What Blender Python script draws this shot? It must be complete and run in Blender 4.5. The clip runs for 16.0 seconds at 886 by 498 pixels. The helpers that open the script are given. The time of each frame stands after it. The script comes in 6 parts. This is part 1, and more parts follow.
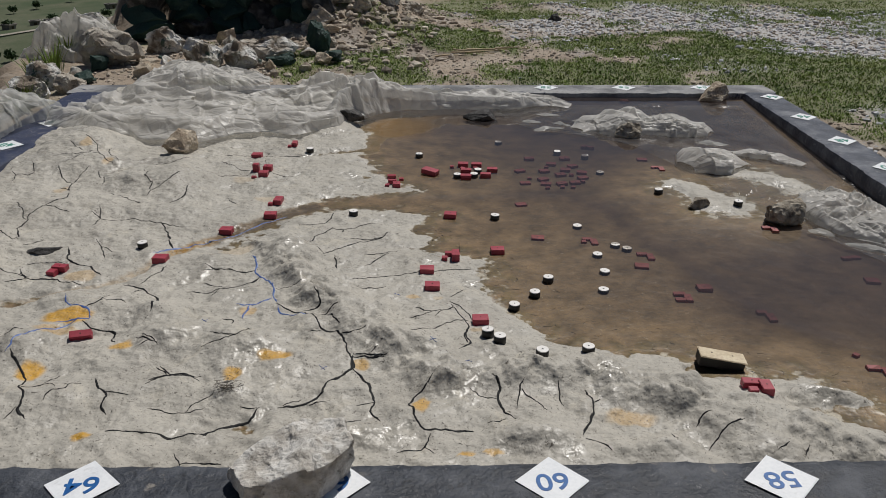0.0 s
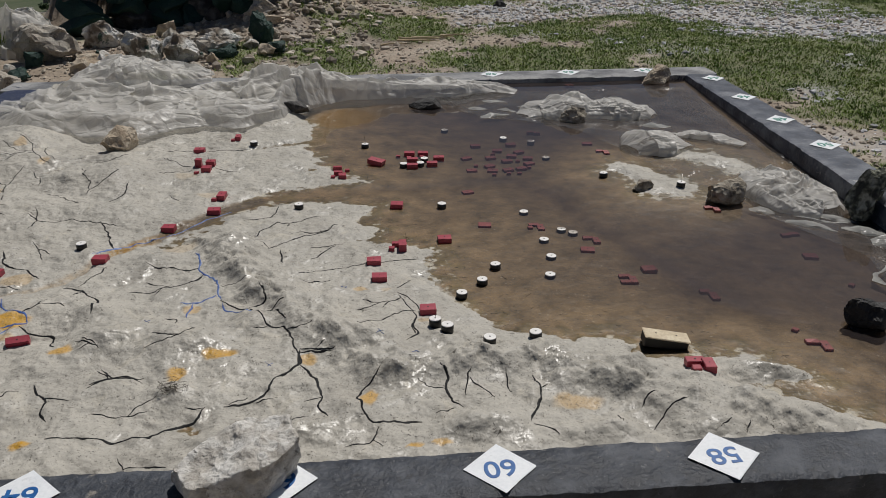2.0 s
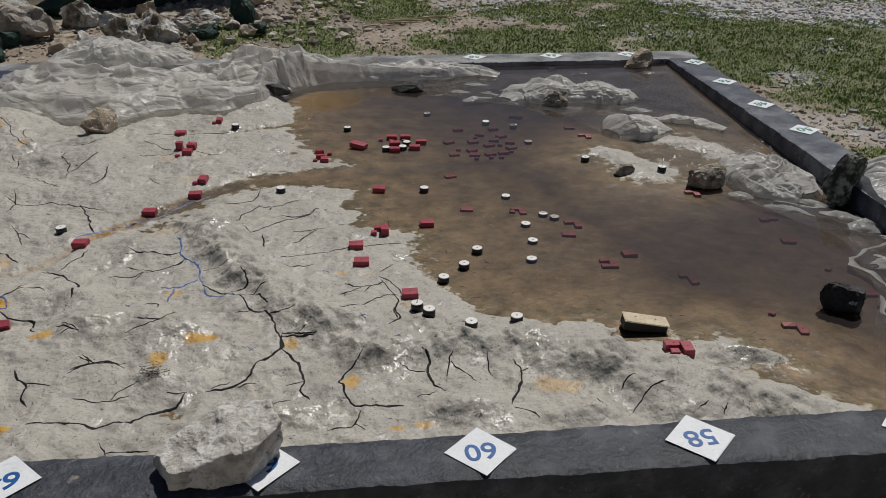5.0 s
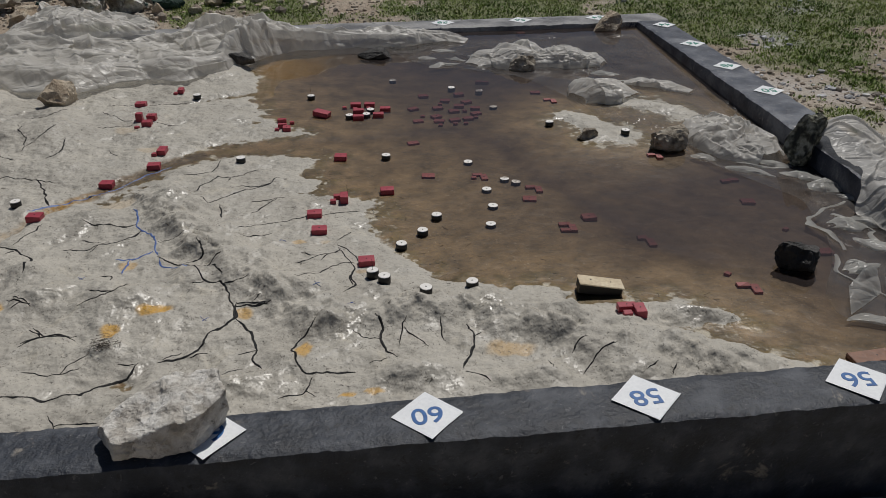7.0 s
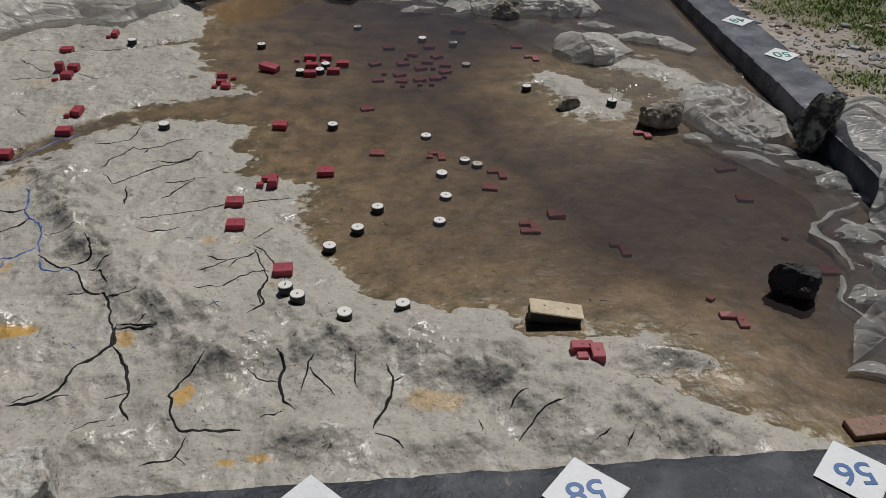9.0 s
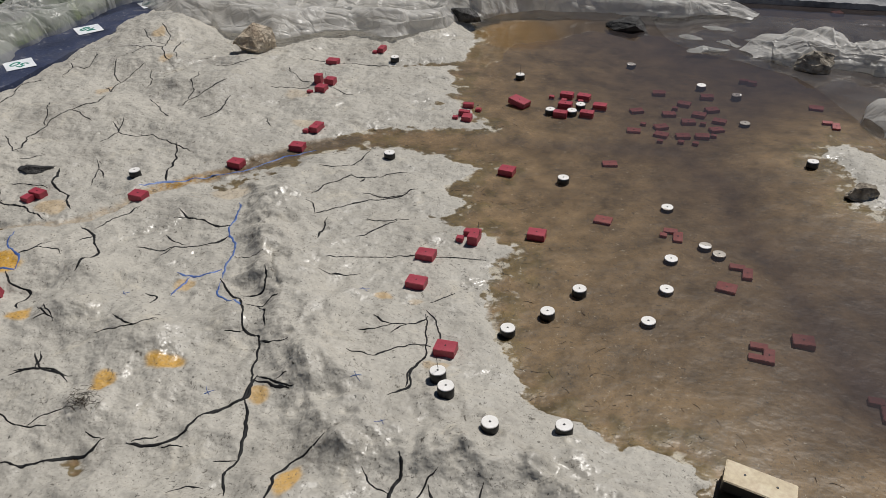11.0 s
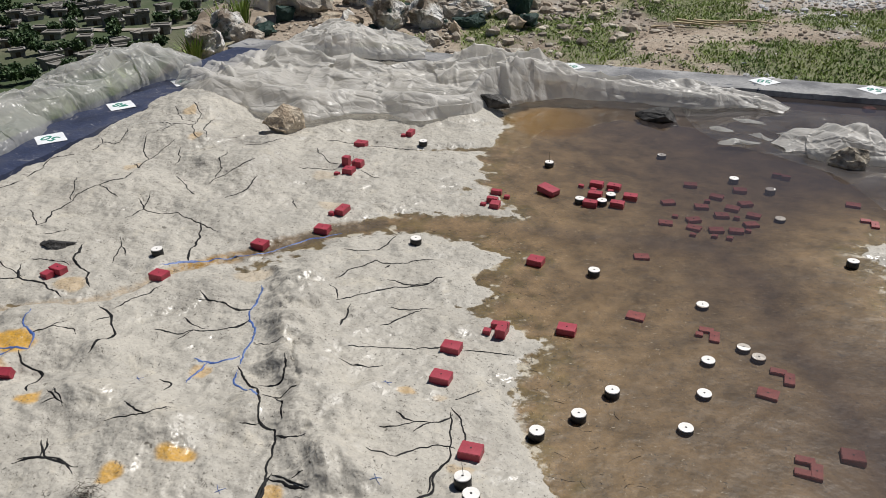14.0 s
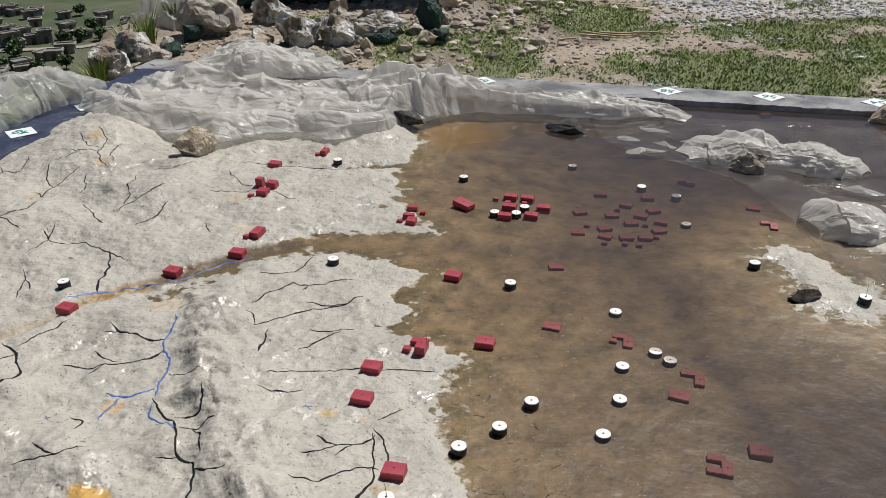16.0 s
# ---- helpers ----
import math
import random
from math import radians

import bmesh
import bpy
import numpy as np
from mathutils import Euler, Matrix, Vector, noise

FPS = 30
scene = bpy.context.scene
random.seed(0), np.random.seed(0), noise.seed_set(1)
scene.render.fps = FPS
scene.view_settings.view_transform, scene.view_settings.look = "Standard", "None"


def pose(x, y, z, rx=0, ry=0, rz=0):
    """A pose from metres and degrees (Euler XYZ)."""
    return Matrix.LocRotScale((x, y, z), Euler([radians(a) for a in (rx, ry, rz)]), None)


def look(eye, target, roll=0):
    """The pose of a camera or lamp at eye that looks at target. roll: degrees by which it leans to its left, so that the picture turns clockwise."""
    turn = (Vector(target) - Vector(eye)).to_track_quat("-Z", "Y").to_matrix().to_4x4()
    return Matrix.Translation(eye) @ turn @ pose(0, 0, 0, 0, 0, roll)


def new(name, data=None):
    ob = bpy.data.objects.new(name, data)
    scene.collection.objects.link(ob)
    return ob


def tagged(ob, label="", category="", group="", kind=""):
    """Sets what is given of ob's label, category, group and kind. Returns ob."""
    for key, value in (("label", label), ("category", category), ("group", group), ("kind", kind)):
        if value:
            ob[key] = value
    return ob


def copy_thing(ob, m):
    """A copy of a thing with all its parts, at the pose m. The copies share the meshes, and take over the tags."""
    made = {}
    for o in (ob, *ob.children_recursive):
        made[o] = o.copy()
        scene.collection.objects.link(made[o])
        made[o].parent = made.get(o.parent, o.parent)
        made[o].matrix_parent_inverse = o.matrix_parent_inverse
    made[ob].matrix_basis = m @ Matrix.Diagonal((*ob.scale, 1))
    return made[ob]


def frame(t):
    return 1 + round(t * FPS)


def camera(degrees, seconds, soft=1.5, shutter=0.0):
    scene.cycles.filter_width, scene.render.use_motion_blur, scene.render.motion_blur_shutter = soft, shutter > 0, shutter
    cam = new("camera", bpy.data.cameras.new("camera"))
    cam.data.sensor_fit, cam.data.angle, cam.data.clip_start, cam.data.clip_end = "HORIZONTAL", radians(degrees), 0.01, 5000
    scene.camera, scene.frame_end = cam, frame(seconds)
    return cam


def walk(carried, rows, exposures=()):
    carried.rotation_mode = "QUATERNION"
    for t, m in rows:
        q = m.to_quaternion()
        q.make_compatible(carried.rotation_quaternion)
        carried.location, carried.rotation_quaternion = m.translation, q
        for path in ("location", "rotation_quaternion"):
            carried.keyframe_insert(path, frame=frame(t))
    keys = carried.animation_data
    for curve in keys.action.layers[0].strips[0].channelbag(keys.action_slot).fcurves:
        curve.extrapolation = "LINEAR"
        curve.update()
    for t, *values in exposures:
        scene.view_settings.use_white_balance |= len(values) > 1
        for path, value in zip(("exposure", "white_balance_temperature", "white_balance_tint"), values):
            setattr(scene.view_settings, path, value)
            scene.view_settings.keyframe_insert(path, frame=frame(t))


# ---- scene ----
cam = camera(56.9, 16.0, soft=0.9)
PATH = [
    (0, (-0.266, -1.391, 1.272), (-0.228, 0.432, 0.45), 0.3),
    (0.5, (-0.253, -1.397, 1.272), (-0.211, 0.424, 0.446), -0.3),
    (1, (-0.234, -1.398, 1.277), (-0.153, 0.416, 0.44), -0.6),
    (1.5, (-0.229, -1.392, 1.275), (-0.102, 0.417, 0.43), -0.4),
    (2, (-0.23, -1.383, 1.274), (-0.087, 0.422, 0.426), -0.3),
    (2.5, (-0.233, -1.382, 1.273), (-0.084, 0.422, 0.423), -0.3),
    (3, (-0.244, -1.383, 1.273), (-0.106, 0.42, 0.418), -0.4),
    (5.5, (-0.214, -1.392, 1.286), (-0.007, 0.383, 0.388), 0.4),
    (6, (-0.197, -1.395, 1.28), (0.036, 0.371, 0.37), 0.2),
    (6.5, (-0.168, -1.394, 1.276), (0.066, 0.364, 0.351), 0.1),
    (7, (-0.132, -1.397, 1.271), (0.079, 0.349, 0.318), -0.3),
    (7.5, (-0.106, -1.342, 1.26), (0.088, 0.371, 0.248), -0.3),
    (8, (-0.029, -1.145, 1.254), (0.156, 0.527, 0.171), 0.1),
    (8.5, (0.028, -1.027, 1.284), (0.212, 0.626, 0.172), 0.7),
    (9, (0.125, -0.947, 1.279), (0.305, 0.702, 0.161), 1.1),
    (9.5, (0.284, -0.807, 1.277), (0.377, 0.848, 0.159), 0.7),
    (10, (0.36, -0.693, 1.259), (0.031, 0.935, 0.145), -2.7),
    (12.5, (0.306, -0.473, 1.249), (-0.275, 1.156, 0.244), -1.2),
    (13, (0.305, -0.479, 1.253), (-0.296, 1.173, 0.299), -1.1),
    (13.5, (0.299, -0.48, 1.251), (-0.299, 1.182, 0.312), -0.7),
    (14, (0.293, -0.477, 1.248), (-0.286, 1.195, 0.314), -0.7),
    (14.5, (0.292, -0.471, 1.246), (-0.258, 1.207, 0.307), -0.6),
    (15, (0.298, -0.46, 1.249), (-0.221, 1.225, 0.304), -0.9),
    (15.5, (0.313, -0.463, 1.255), (-0.14, 1.24, 0.309), -0.3),
    (16, (0.315, -0.473, 1.268), (-0.089, 1.262, 0.359), -0.4),
]
walk(cam, [(t, look(eye, target, roll)) for t, eye, target, roll in PATH],
     exposures=[(0, -0.60), (5.0, -0.74), (9.2, -0.86), (10.2, -0.72), (12.3, -0.16), (16, -0.13)])


# ---- daylight ----
world = bpy.data.worlds.new("sky")
scene.world = world
world.use_nodes = True
SUN_TURN, SUN_HEIGHT = 30.0, 60.0   # degrees clockwise from the y axis, degrees above the horizon
sky = world.node_tree.nodes.new("ShaderNodeTexSky")
sky.sky_type, sky.sun_disc = "NISHITA", False
sky.sun_elevation, sky.sun_rotation = radians(SUN_HEIGHT), radians(SUN_TURN)
sky.altitude = 2500
world.node_tree.nodes["Background"].inputs[1].default_value = 0.05
world.node_tree.links.new(sky.outputs[0], world.node_tree.nodes["Background"].inputs[0])
sun = new("sun", bpy.data.lights.new("sun", "SUN"))
sun.data.energy, sun.data.angle, sun.data.color = 5.0, radians(0.53), (1.0, 0.965, 0.92)
a, h = radians(SUN_TURN), radians(SUN_HEIGHT)
sun.matrix_world = look((0, 0, 30), (-math.sin(a) * math.cos(h), -math.cos(a) * math.cos(h), 30 - math.sin(h)))
scene.view_settings.exposure = 0.0


# ---- materials ----
def material(name, colours, scale=8.0, rough=(0.7, 0.9), bump=0.3, fine=60.0, metal=0.0, depth=0.004, grain_share=0.45, spread=(0.3, 0.7)):
    """A surface with two or three colours mixed by coarse noise, fine grain, uneven gloss and relief."""
    m = bpy.data.materials.new(name)
    m.use_nodes = True
    n, l = m.node_tree.nodes, m.node_tree.links
    b = n["Principled BSDF"]
    pos = n.new("ShaderNodeTexCoord")
    coarse, grain = n.new("ShaderNodeTexNoise"), n.new("ShaderNodeTexNoise")
    coarse.inputs["Scale"].default_value, coarse.inputs["Detail"].default_value = scale, 6.0
    grain.inputs["Scale"].default_value, grain.inputs["Detail"].default_value, grain.inputs["Roughness"].default_value = fine, 7.0, 0.6
    for t in (coarse, grain):
        l.new(pos.outputs["Object"], t.inputs["Vector"])
    ramp = n.new("ShaderNodeValToRGB")
    e = ramp.color_ramp.elements
    while len(e) < len(colours):
        e.new(0.5)
    for i, c in enumerate(colours):
        e[i].position = spread[0] + (spread[1] - spread[0]) * i / (len(colours) - 1)
        e[i].color = (*c, 1)
    l.new(coarse.outputs["Fac"], ramp.inputs["Fac"])
    shade = n.new("ShaderNodeMix")
    shade.data_type, shade.blend_type = "RGBA", "OVERLAY"
    shade.inputs["Factor"].default_value = grain_share
    l.new(ramp.outputs["Color"], shade.inputs[6])
    l.new(grain.outputs["Fac"], shade.inputs[7])
    l.new(shade.outputs[2], b.inputs["Base Color"])
    r = n.new("ShaderNodeMapRange")
    r.inputs["To Min"].default_value, r.inputs["To Max"].default_value = rough
    l.new(coarse.outputs["Fac"], r.inputs["Value"])
    l.new(r.outputs[0], b.inputs["Roughness"])
    b.inputs["Metallic"].default_value = metal
    bp = n.new("ShaderNodeBump")
    bp.inputs["Strength"].default_value, bp.inputs["Distance"].default_value = bump, depth
    l.new(grain.outputs["Fac"], bp.inputs["Height"])
    l.new(bp.outputs[0], b.inputs["Normal"])
    return m


def last_shader(m):
    return m.node_tree.nodes["Principled BSDF"]


def node(m, kind, **values):
    made = m.node_tree.nodes.new(kind)
    for key, value in values.items():
        made.inputs[key.replace("_", " ")].default_value = value
    return made


def wire(m, a, b):
    m.node_tree.links.new(a, b)


MAT_CLAY = material("dried clay", [(0.355, 0.332, 0.287), (0.41, 0.386, 0.336), (0.45, 0.422, 0.366)], 3.4, (0.5, 0.75), 0.75, 95.0, depth=0.0016, grain_share=0.28, spread=(0.3, 0.7))
MAT_CONCRETE = material("black painted concrete", [(0.012, 0.016, 0.024), (0.03, 0.036, 0.048), (0.075, 0.082, 0.096)], 13.0, (0.4, 0.7), 1.0, 55.0, spread=(0.35, 0.66), depth=0.006)
MAT_RED = material("dark red paint", [(0.29, 0.026, 0.045), (0.38, 0.048, 0.07)], 20.0, (0.4, 0.6), 0.15, 200.0, depth=0.001)
MAT_SILTED = material("silt-coated red paint", [(0.25, 0.062, 0.062), (0.32, 0.095, 0.09)], 30.0, (0.5, 0.7), 0.2, 150.0, depth=0.001)
MAT_WHITE = material("white paint", [(0.72, 0.70, 0.66), (0.82, 0.80, 0.77)], 30.0, (0.5, 0.7), 0.1, 200.0, depth=0.001)
MAT_BLACK = material("black paint", [(0.005, 0.005, 0.005), (0.014, 0.014, 0.014)], 30.0, (0.4, 0.6), 0.1, 200.0, depth=0.001)
MAT_TILE = material("white card", [(0.68, 0.70, 0.72), (0.80, 0.82, 0.83)], 15.0, (0.4, 0.7), 0.1, 120.0, depth=0.001)
MAT_STONE = material("pale stone", [(0.30, 0.26, 0.21), (0.42, 0.38, 0.32), (0.50, 0.47, 0.42)], 12.0, (0.8, 0.95), 0.8, 80.0, depth=0.012)
MAT_OCHRE = material("ochre stone", [(0.34, 0.26, 0.18), (0.48, 0.40, 0.30), (0.58, 0.51, 0.41)], 12.0, (0.8, 0.95), 0.8, 80.0, depth=0.012)
MAT_DARKSTONE = material("dark stone", [(0.012, 0.012, 0.012), (0.03, 0.028, 0.026), (0.13, 0.125, 0.12)], 14.0, (0.5, 0.9), 0.8, 80.0, depth=0.012)
MAT_GREENSTONE = material("green painted stone", [(0.003, 0.016, 0.012), (0.008, 0.04, 0.03), (0.03, 0.06, 0.047)], 4.0, (0.6, 0.85), 0.8, 60.0, depth=0.012)
MAT_WOOD = material("bare wood", [(0.50, 0.41, 0.27), (0.63, 0.54, 0.39)], 20.0, (0.6, 0.8), 0.3, 90.0)
MAT_GROUND = material("soil", [(0.16, 0.125, 0.09), (0.30, 0.24, 0.18), (0.42, 0.36, 0.29)], 1.5, (0.85, 1.0), 0.9, 40.0, depth=0.01)

def mix_by(m, attribute, colour, strength=1.0, speckle=0.0, scale=120.0, edge=(0.35, 0.6)):
    """Blends another pigment into a surface where an attribute of the mesh asks for it, broken up by speckles."""
    b = last_shader(m)
    at = node(m, "ShaderNodeAttribute")
    at.attribute_name = attribute
    g = node(m, "ShaderNodeNewGeometry")
    t = node(m, "ShaderNodeTexNoise", Scale=scale, Detail=7.0, Roughness=0.65)
    wire(m, g.outputs["Position"], t.inputs["Vector"])
    r = node(m, "ShaderNodeMapRange", From_Min=edge[0], From_Max=edge[1], To_Min=strength * (1 - speckle), To_Max=strength)
    wire(m, t.outputs["Fac"], r.inputs["Value"])
    f = node(m, "ShaderNodeMath")
    f.operation = "MULTIPLY"
    wire(m, at.outputs["Fac"], f.inputs[0])
    wire(m, r.outputs[0], f.inputs[1])
    x = node(m, "ShaderNodeMix")
    x.data_type = "RGBA"
    wire(m, f.outputs[0], x.inputs["Factor"])
    wire(m, b.inputs["Base Color"].links[0].from_socket, x.inputs[6])
    x.inputs[7].default_value = (*colour, 1)
    wire(m, x.outputs[2], b.inputs["Base Color"])


def speckled(m, scale, level, colour, strength, soft=0.05):
    """Scatters small stains of another colour."""
    b = last_shader(m)
    g = node(m, "ShaderNodeNewGeometry")
    t = node(m, "ShaderNodeTexNoise", Scale=scale, Detail=8.0, Roughness=0.7, Distortion=0.6)
    wire(m, g.outputs["Position"], t.inputs["Vector"])
    r = node(m, "ShaderNodeMapRange", From_Min=level - soft, From_Max=level + soft, To_Min=0.0, To_Max=strength)
    wire(m, t.outputs["Fac"], r.inputs["Value"])
    x = node(m, "ShaderNodeMix")
    x.data_type = "RGBA"
    wire(m, r.outputs[0], x.inputs["Factor"])
    wire(m, b.inputs["Base Color"].links[0].from_socket, x.inputs[6])
    x.inputs[7].default_value = (*colour, 1)
    wire(m, x.outputs[2], b.inputs["Base Color"])


def wet_gloss(m):
    """Patches that are still damp and shine."""
    b = last_shader(m)
    g = node(m, "ShaderNodeNewGeometry")
    t = node(m, "ShaderNodeTexNoise", Scale=6.0, Detail=6.0, Roughness=0.65)
    wire(m, g.outputs["Position"], t.inputs["Vector"])
    r = node(m, "ShaderNodeMapRange", From_Min=0.47, From_Max=0.62, To_Min=0.75, To_Max=0.27)
    wire(m, t.outputs["Fac"], r.inputs["Value"])
    wire(m, r.outputs[0], b.inputs["Roughness"])


def mix_under(m, low, high, colour, rough, wobble=0.005, scale=35.0, strength=1.0):
    """Turns the surface to another colour below a height, with an uneven edge."""
    b = last_shader(m)
    z, g = node(m, "ShaderNodeSeparateXYZ"), node(m, "ShaderNodeNewGeometry")
    wire(m, g.outputs["Position"], z.inputs[0])
    t = node(m, "ShaderNodeTexNoise", Scale=scale, Detail=6.0)
    wire(m, g.outputs["Position"], t.inputs["Vector"])
    w = node(m, "ShaderNodeMath")
    w.operation = "MULTIPLY_ADD"
    wire(m, t.outputs["Fac"], w.inputs[0])
    w.inputs[1].default_value = wobble
    wire(m, z.outputs["Z"], w.inputs[2])
    r = node(m, "ShaderNodeMapRange", From_Min=low + wobble / 2, From_Max=high + wobble / 2, To_Min=strength, To_Max=0.0)
    wire(m, w.outputs[0], r.inputs["Value"])
    x = node(m, "ShaderNodeMix")
    x.data_type = "RGBA"
    wire(m, r.outputs[0], x.inputs["Factor"])
    wire(m, b.inputs["Base Color"].links[0].from_socket, x.inputs[6])
    mud = node(m, "ShaderNodeTexNoise", Scale=9.0, Detail=12.0, Roughness=0.78)
    wire(m, g.outputs["Position"], mud.inputs["Vector"])
    c = node(m, "ShaderNodeValToRGB")
    c.color_ramp.elements[0].color, c.color_ramp.elements[1].color = (*[v * 0.5 for v in colour], 1), (*[v * 1.45 for v in colour], 1)
    c.color_ramp.elements[0].position, c.color_ramp.elements[1].position = 0.36, 0.64
    wire(m, mud.outputs["Fac"], c.inputs["Fac"])
    wire(m, c.outputs[0], x.inputs[7])
    wire(m, x.outputs[2], b.inputs["Base Color"])
    y = node(m, "ShaderNodeMix")
    wire(m, r.outputs[0], y.inputs["Factor"])
    wire(m, b.inputs["Roughness"].links[0].from_socket, y.inputs[2])
    y.inputs[3].default_value = rough
    wire(m, y.outputs[0], b.inputs["Roughness"])


speckled(MAT_CLAY, 16.0, 0.62, (0.26, 0.245, 0.21), 0.4, 0.03)
speckled(MAT_CLAY, 55.0, 0.63, (0.17, 0.155, 0.13), 0.6, 0.012)
speckled(MAT_CLAY, 9.0, 0.62, (0.50, 0.46, 0.38), 0.7)
wet_gloss(MAT_CLAY)
place, up = node(MAT_CLAY, "ShaderNodeNewGeometry"), node(MAT_CLAY, "ShaderNodeSeparateXYZ")
wire(MAT_CLAY, place.outputs["Position"], up.inputs[0])
relief_depth = node(MAT_CLAY, "ShaderNodeMapRange", From_Min=-0.003, From_Max=0.003, To_Min=0.2, To_Max=0.8)
wire(MAT_CLAY, up.outputs["Z"], relief_depth.inputs["Value"])
wire(MAT_CLAY, relief_depth.outputs[0], MAT_CLAY.node_tree.nodes["Bump"].inputs["Strength"])
# dark speckle: grit, plus shade of the slopes put into the colour
mix_by(MAT_CLAY, "grit_shade", (0.09, 0.083, 0.07), 0.32, 1.0, 120.0, (0.53, 0.60))
crags, crag_place, crag_bump = node(MAT_CLAY, "ShaderNodeTexNoise", Scale=17.0, Detail=3.0, Roughness=0.5), node(MAT_CLAY, "ShaderNodeNewGeometry"), node(MAT_CLAY, "ShaderNodeBump", Distance=0.024)
wire(MAT_CLAY, crag_place.outputs["Position"], crags.inputs["Vector"])
wire(MAT_CLAY, crags.outputs["Fac"], crag_bump.inputs["Height"])
wire(MAT_CLAY, relief_depth.outputs[0], crag_bump.inputs["Strength"])
wire(MAT_CLAY, crag_bump.outputs[0], MAT_CLAY.node_tree.nodes["Bump"].inputs["Normal"])
mix_by(MAT_CLAY, "ochre", (0.55, 0.30, 0.03), 1.0, 0.25)
mix_by(MAT_CLAY, "brook", (0.31, 0.17, 0.03), 1.0, 0.55, 60.0, (0.42, 0.56))
mix_under(MAT_CLAY, -0.0003, 0.0008, (0.15, 0.112, 0.055), 0.4, 0.018, 22.0)
mix_under(MAT_CLAY, -0.0036, -0.0010, (0.195, 0.139, 0.080), 0.4, 0.018, 17.0)
mix_by(MAT_CLAY, "wet_bed", (0.105, 0.08, 0.055), 0.9, 0.3, 60.0, (0.42, 0.56))
mix_by(MAT_CLAY, "silt", (0.22, 0.125, 0.03), 0.95, 0.3, 30.0)
speckled(MAT_CLAY, 130.0, 0.62, (0.05, 0.045, 0.038), 0.9, 0.012)
speckled(MAT_CLAY, 210.0, 0.62, (0.13, 0.115, 0.095), 0.8, 0.012)
speckled(MAT_CLAY, 42.0, 0.64, (0.07, 0.06, 0.045), 0.8, 0.012)
speckled(MAT_CLAY, 90.0, 0.64, (0.62, 0.57, 0.47), 0.5, 0.012)

MAT_WATER = bpy.data.materials.new("muddy water")
MAT_WATER.use_nodes = True
m = MAT_WATER
m.node_tree.nodes.remove(last_shader(m))
clear = node(m, "ShaderNodeBsdfTransparent")
deep = node(m, "ShaderNodeAttribute")
deep.attribute_name = "depth"
murk = node(m, "ShaderNodeValToRGB")
murk.color_ramp.elements[0].color, murk.color_ramp.elements[1].color = (0.99, 0.97, 0.92, 1), (0.27, 0.25, 0.26, 1)
wire(m, deep.outputs["Fac"], murk.inputs["Fac"])
wire(m, murk.outputs[0], clear.inputs["Color"])
gloss = node(m, "ShaderNodeBsdfGlossy", Roughness=0.03)
fres = node(m, "ShaderNodeFresnel", IOR=1.40)
both = node(m, "ShaderNodeMixShader")
rip, co = node(m, "ShaderNodeTexNoise", Scale=5.0, Detail=2.0), node(m, "ShaderNodeTexCoord")
wire(m, co.outputs["Object"], rip.inputs["Vector"])
wave = node(m, "ShaderNodeBump", Strength=0.02, Distance=0.01)
wire(m, rip.outputs["Fac"], wave.inputs["Height"])
wire(m, wave.outputs[0], gloss.inputs["Normal"])
wire(m, wave.outputs[0], fres.inputs["Normal"])
wire(m, fres.outputs[0], both.inputs["Fac"])
silt = node(m, "ShaderNodeBsdfDiffuse", Color=(0.074, 0.062, 0.061, 1))
cloud, turbid = node(m, "ShaderNodeMapRange", From_Min=0.25, From_Max=1.0, To_Min=0.0, To_Max=0.5), node(m, "ShaderNodeMixShader")
wire(m, deep.outputs["Fac"], cloud.inputs["Value"])
wire(m, cloud.outputs[0], turbid.inputs["Fac"])
wire(m, clear.outputs[0], turbid.inputs[1])
wire(m, silt.outputs[0], turbid.inputs[2])
wire(m, turbid.outputs[0], both.inputs[1])
wire(m, gloss.outputs[0], both.inputs[2])
wire(m, both.outputs[0], m.node_tree.nodes["Material Output"].inputs["Surface"])


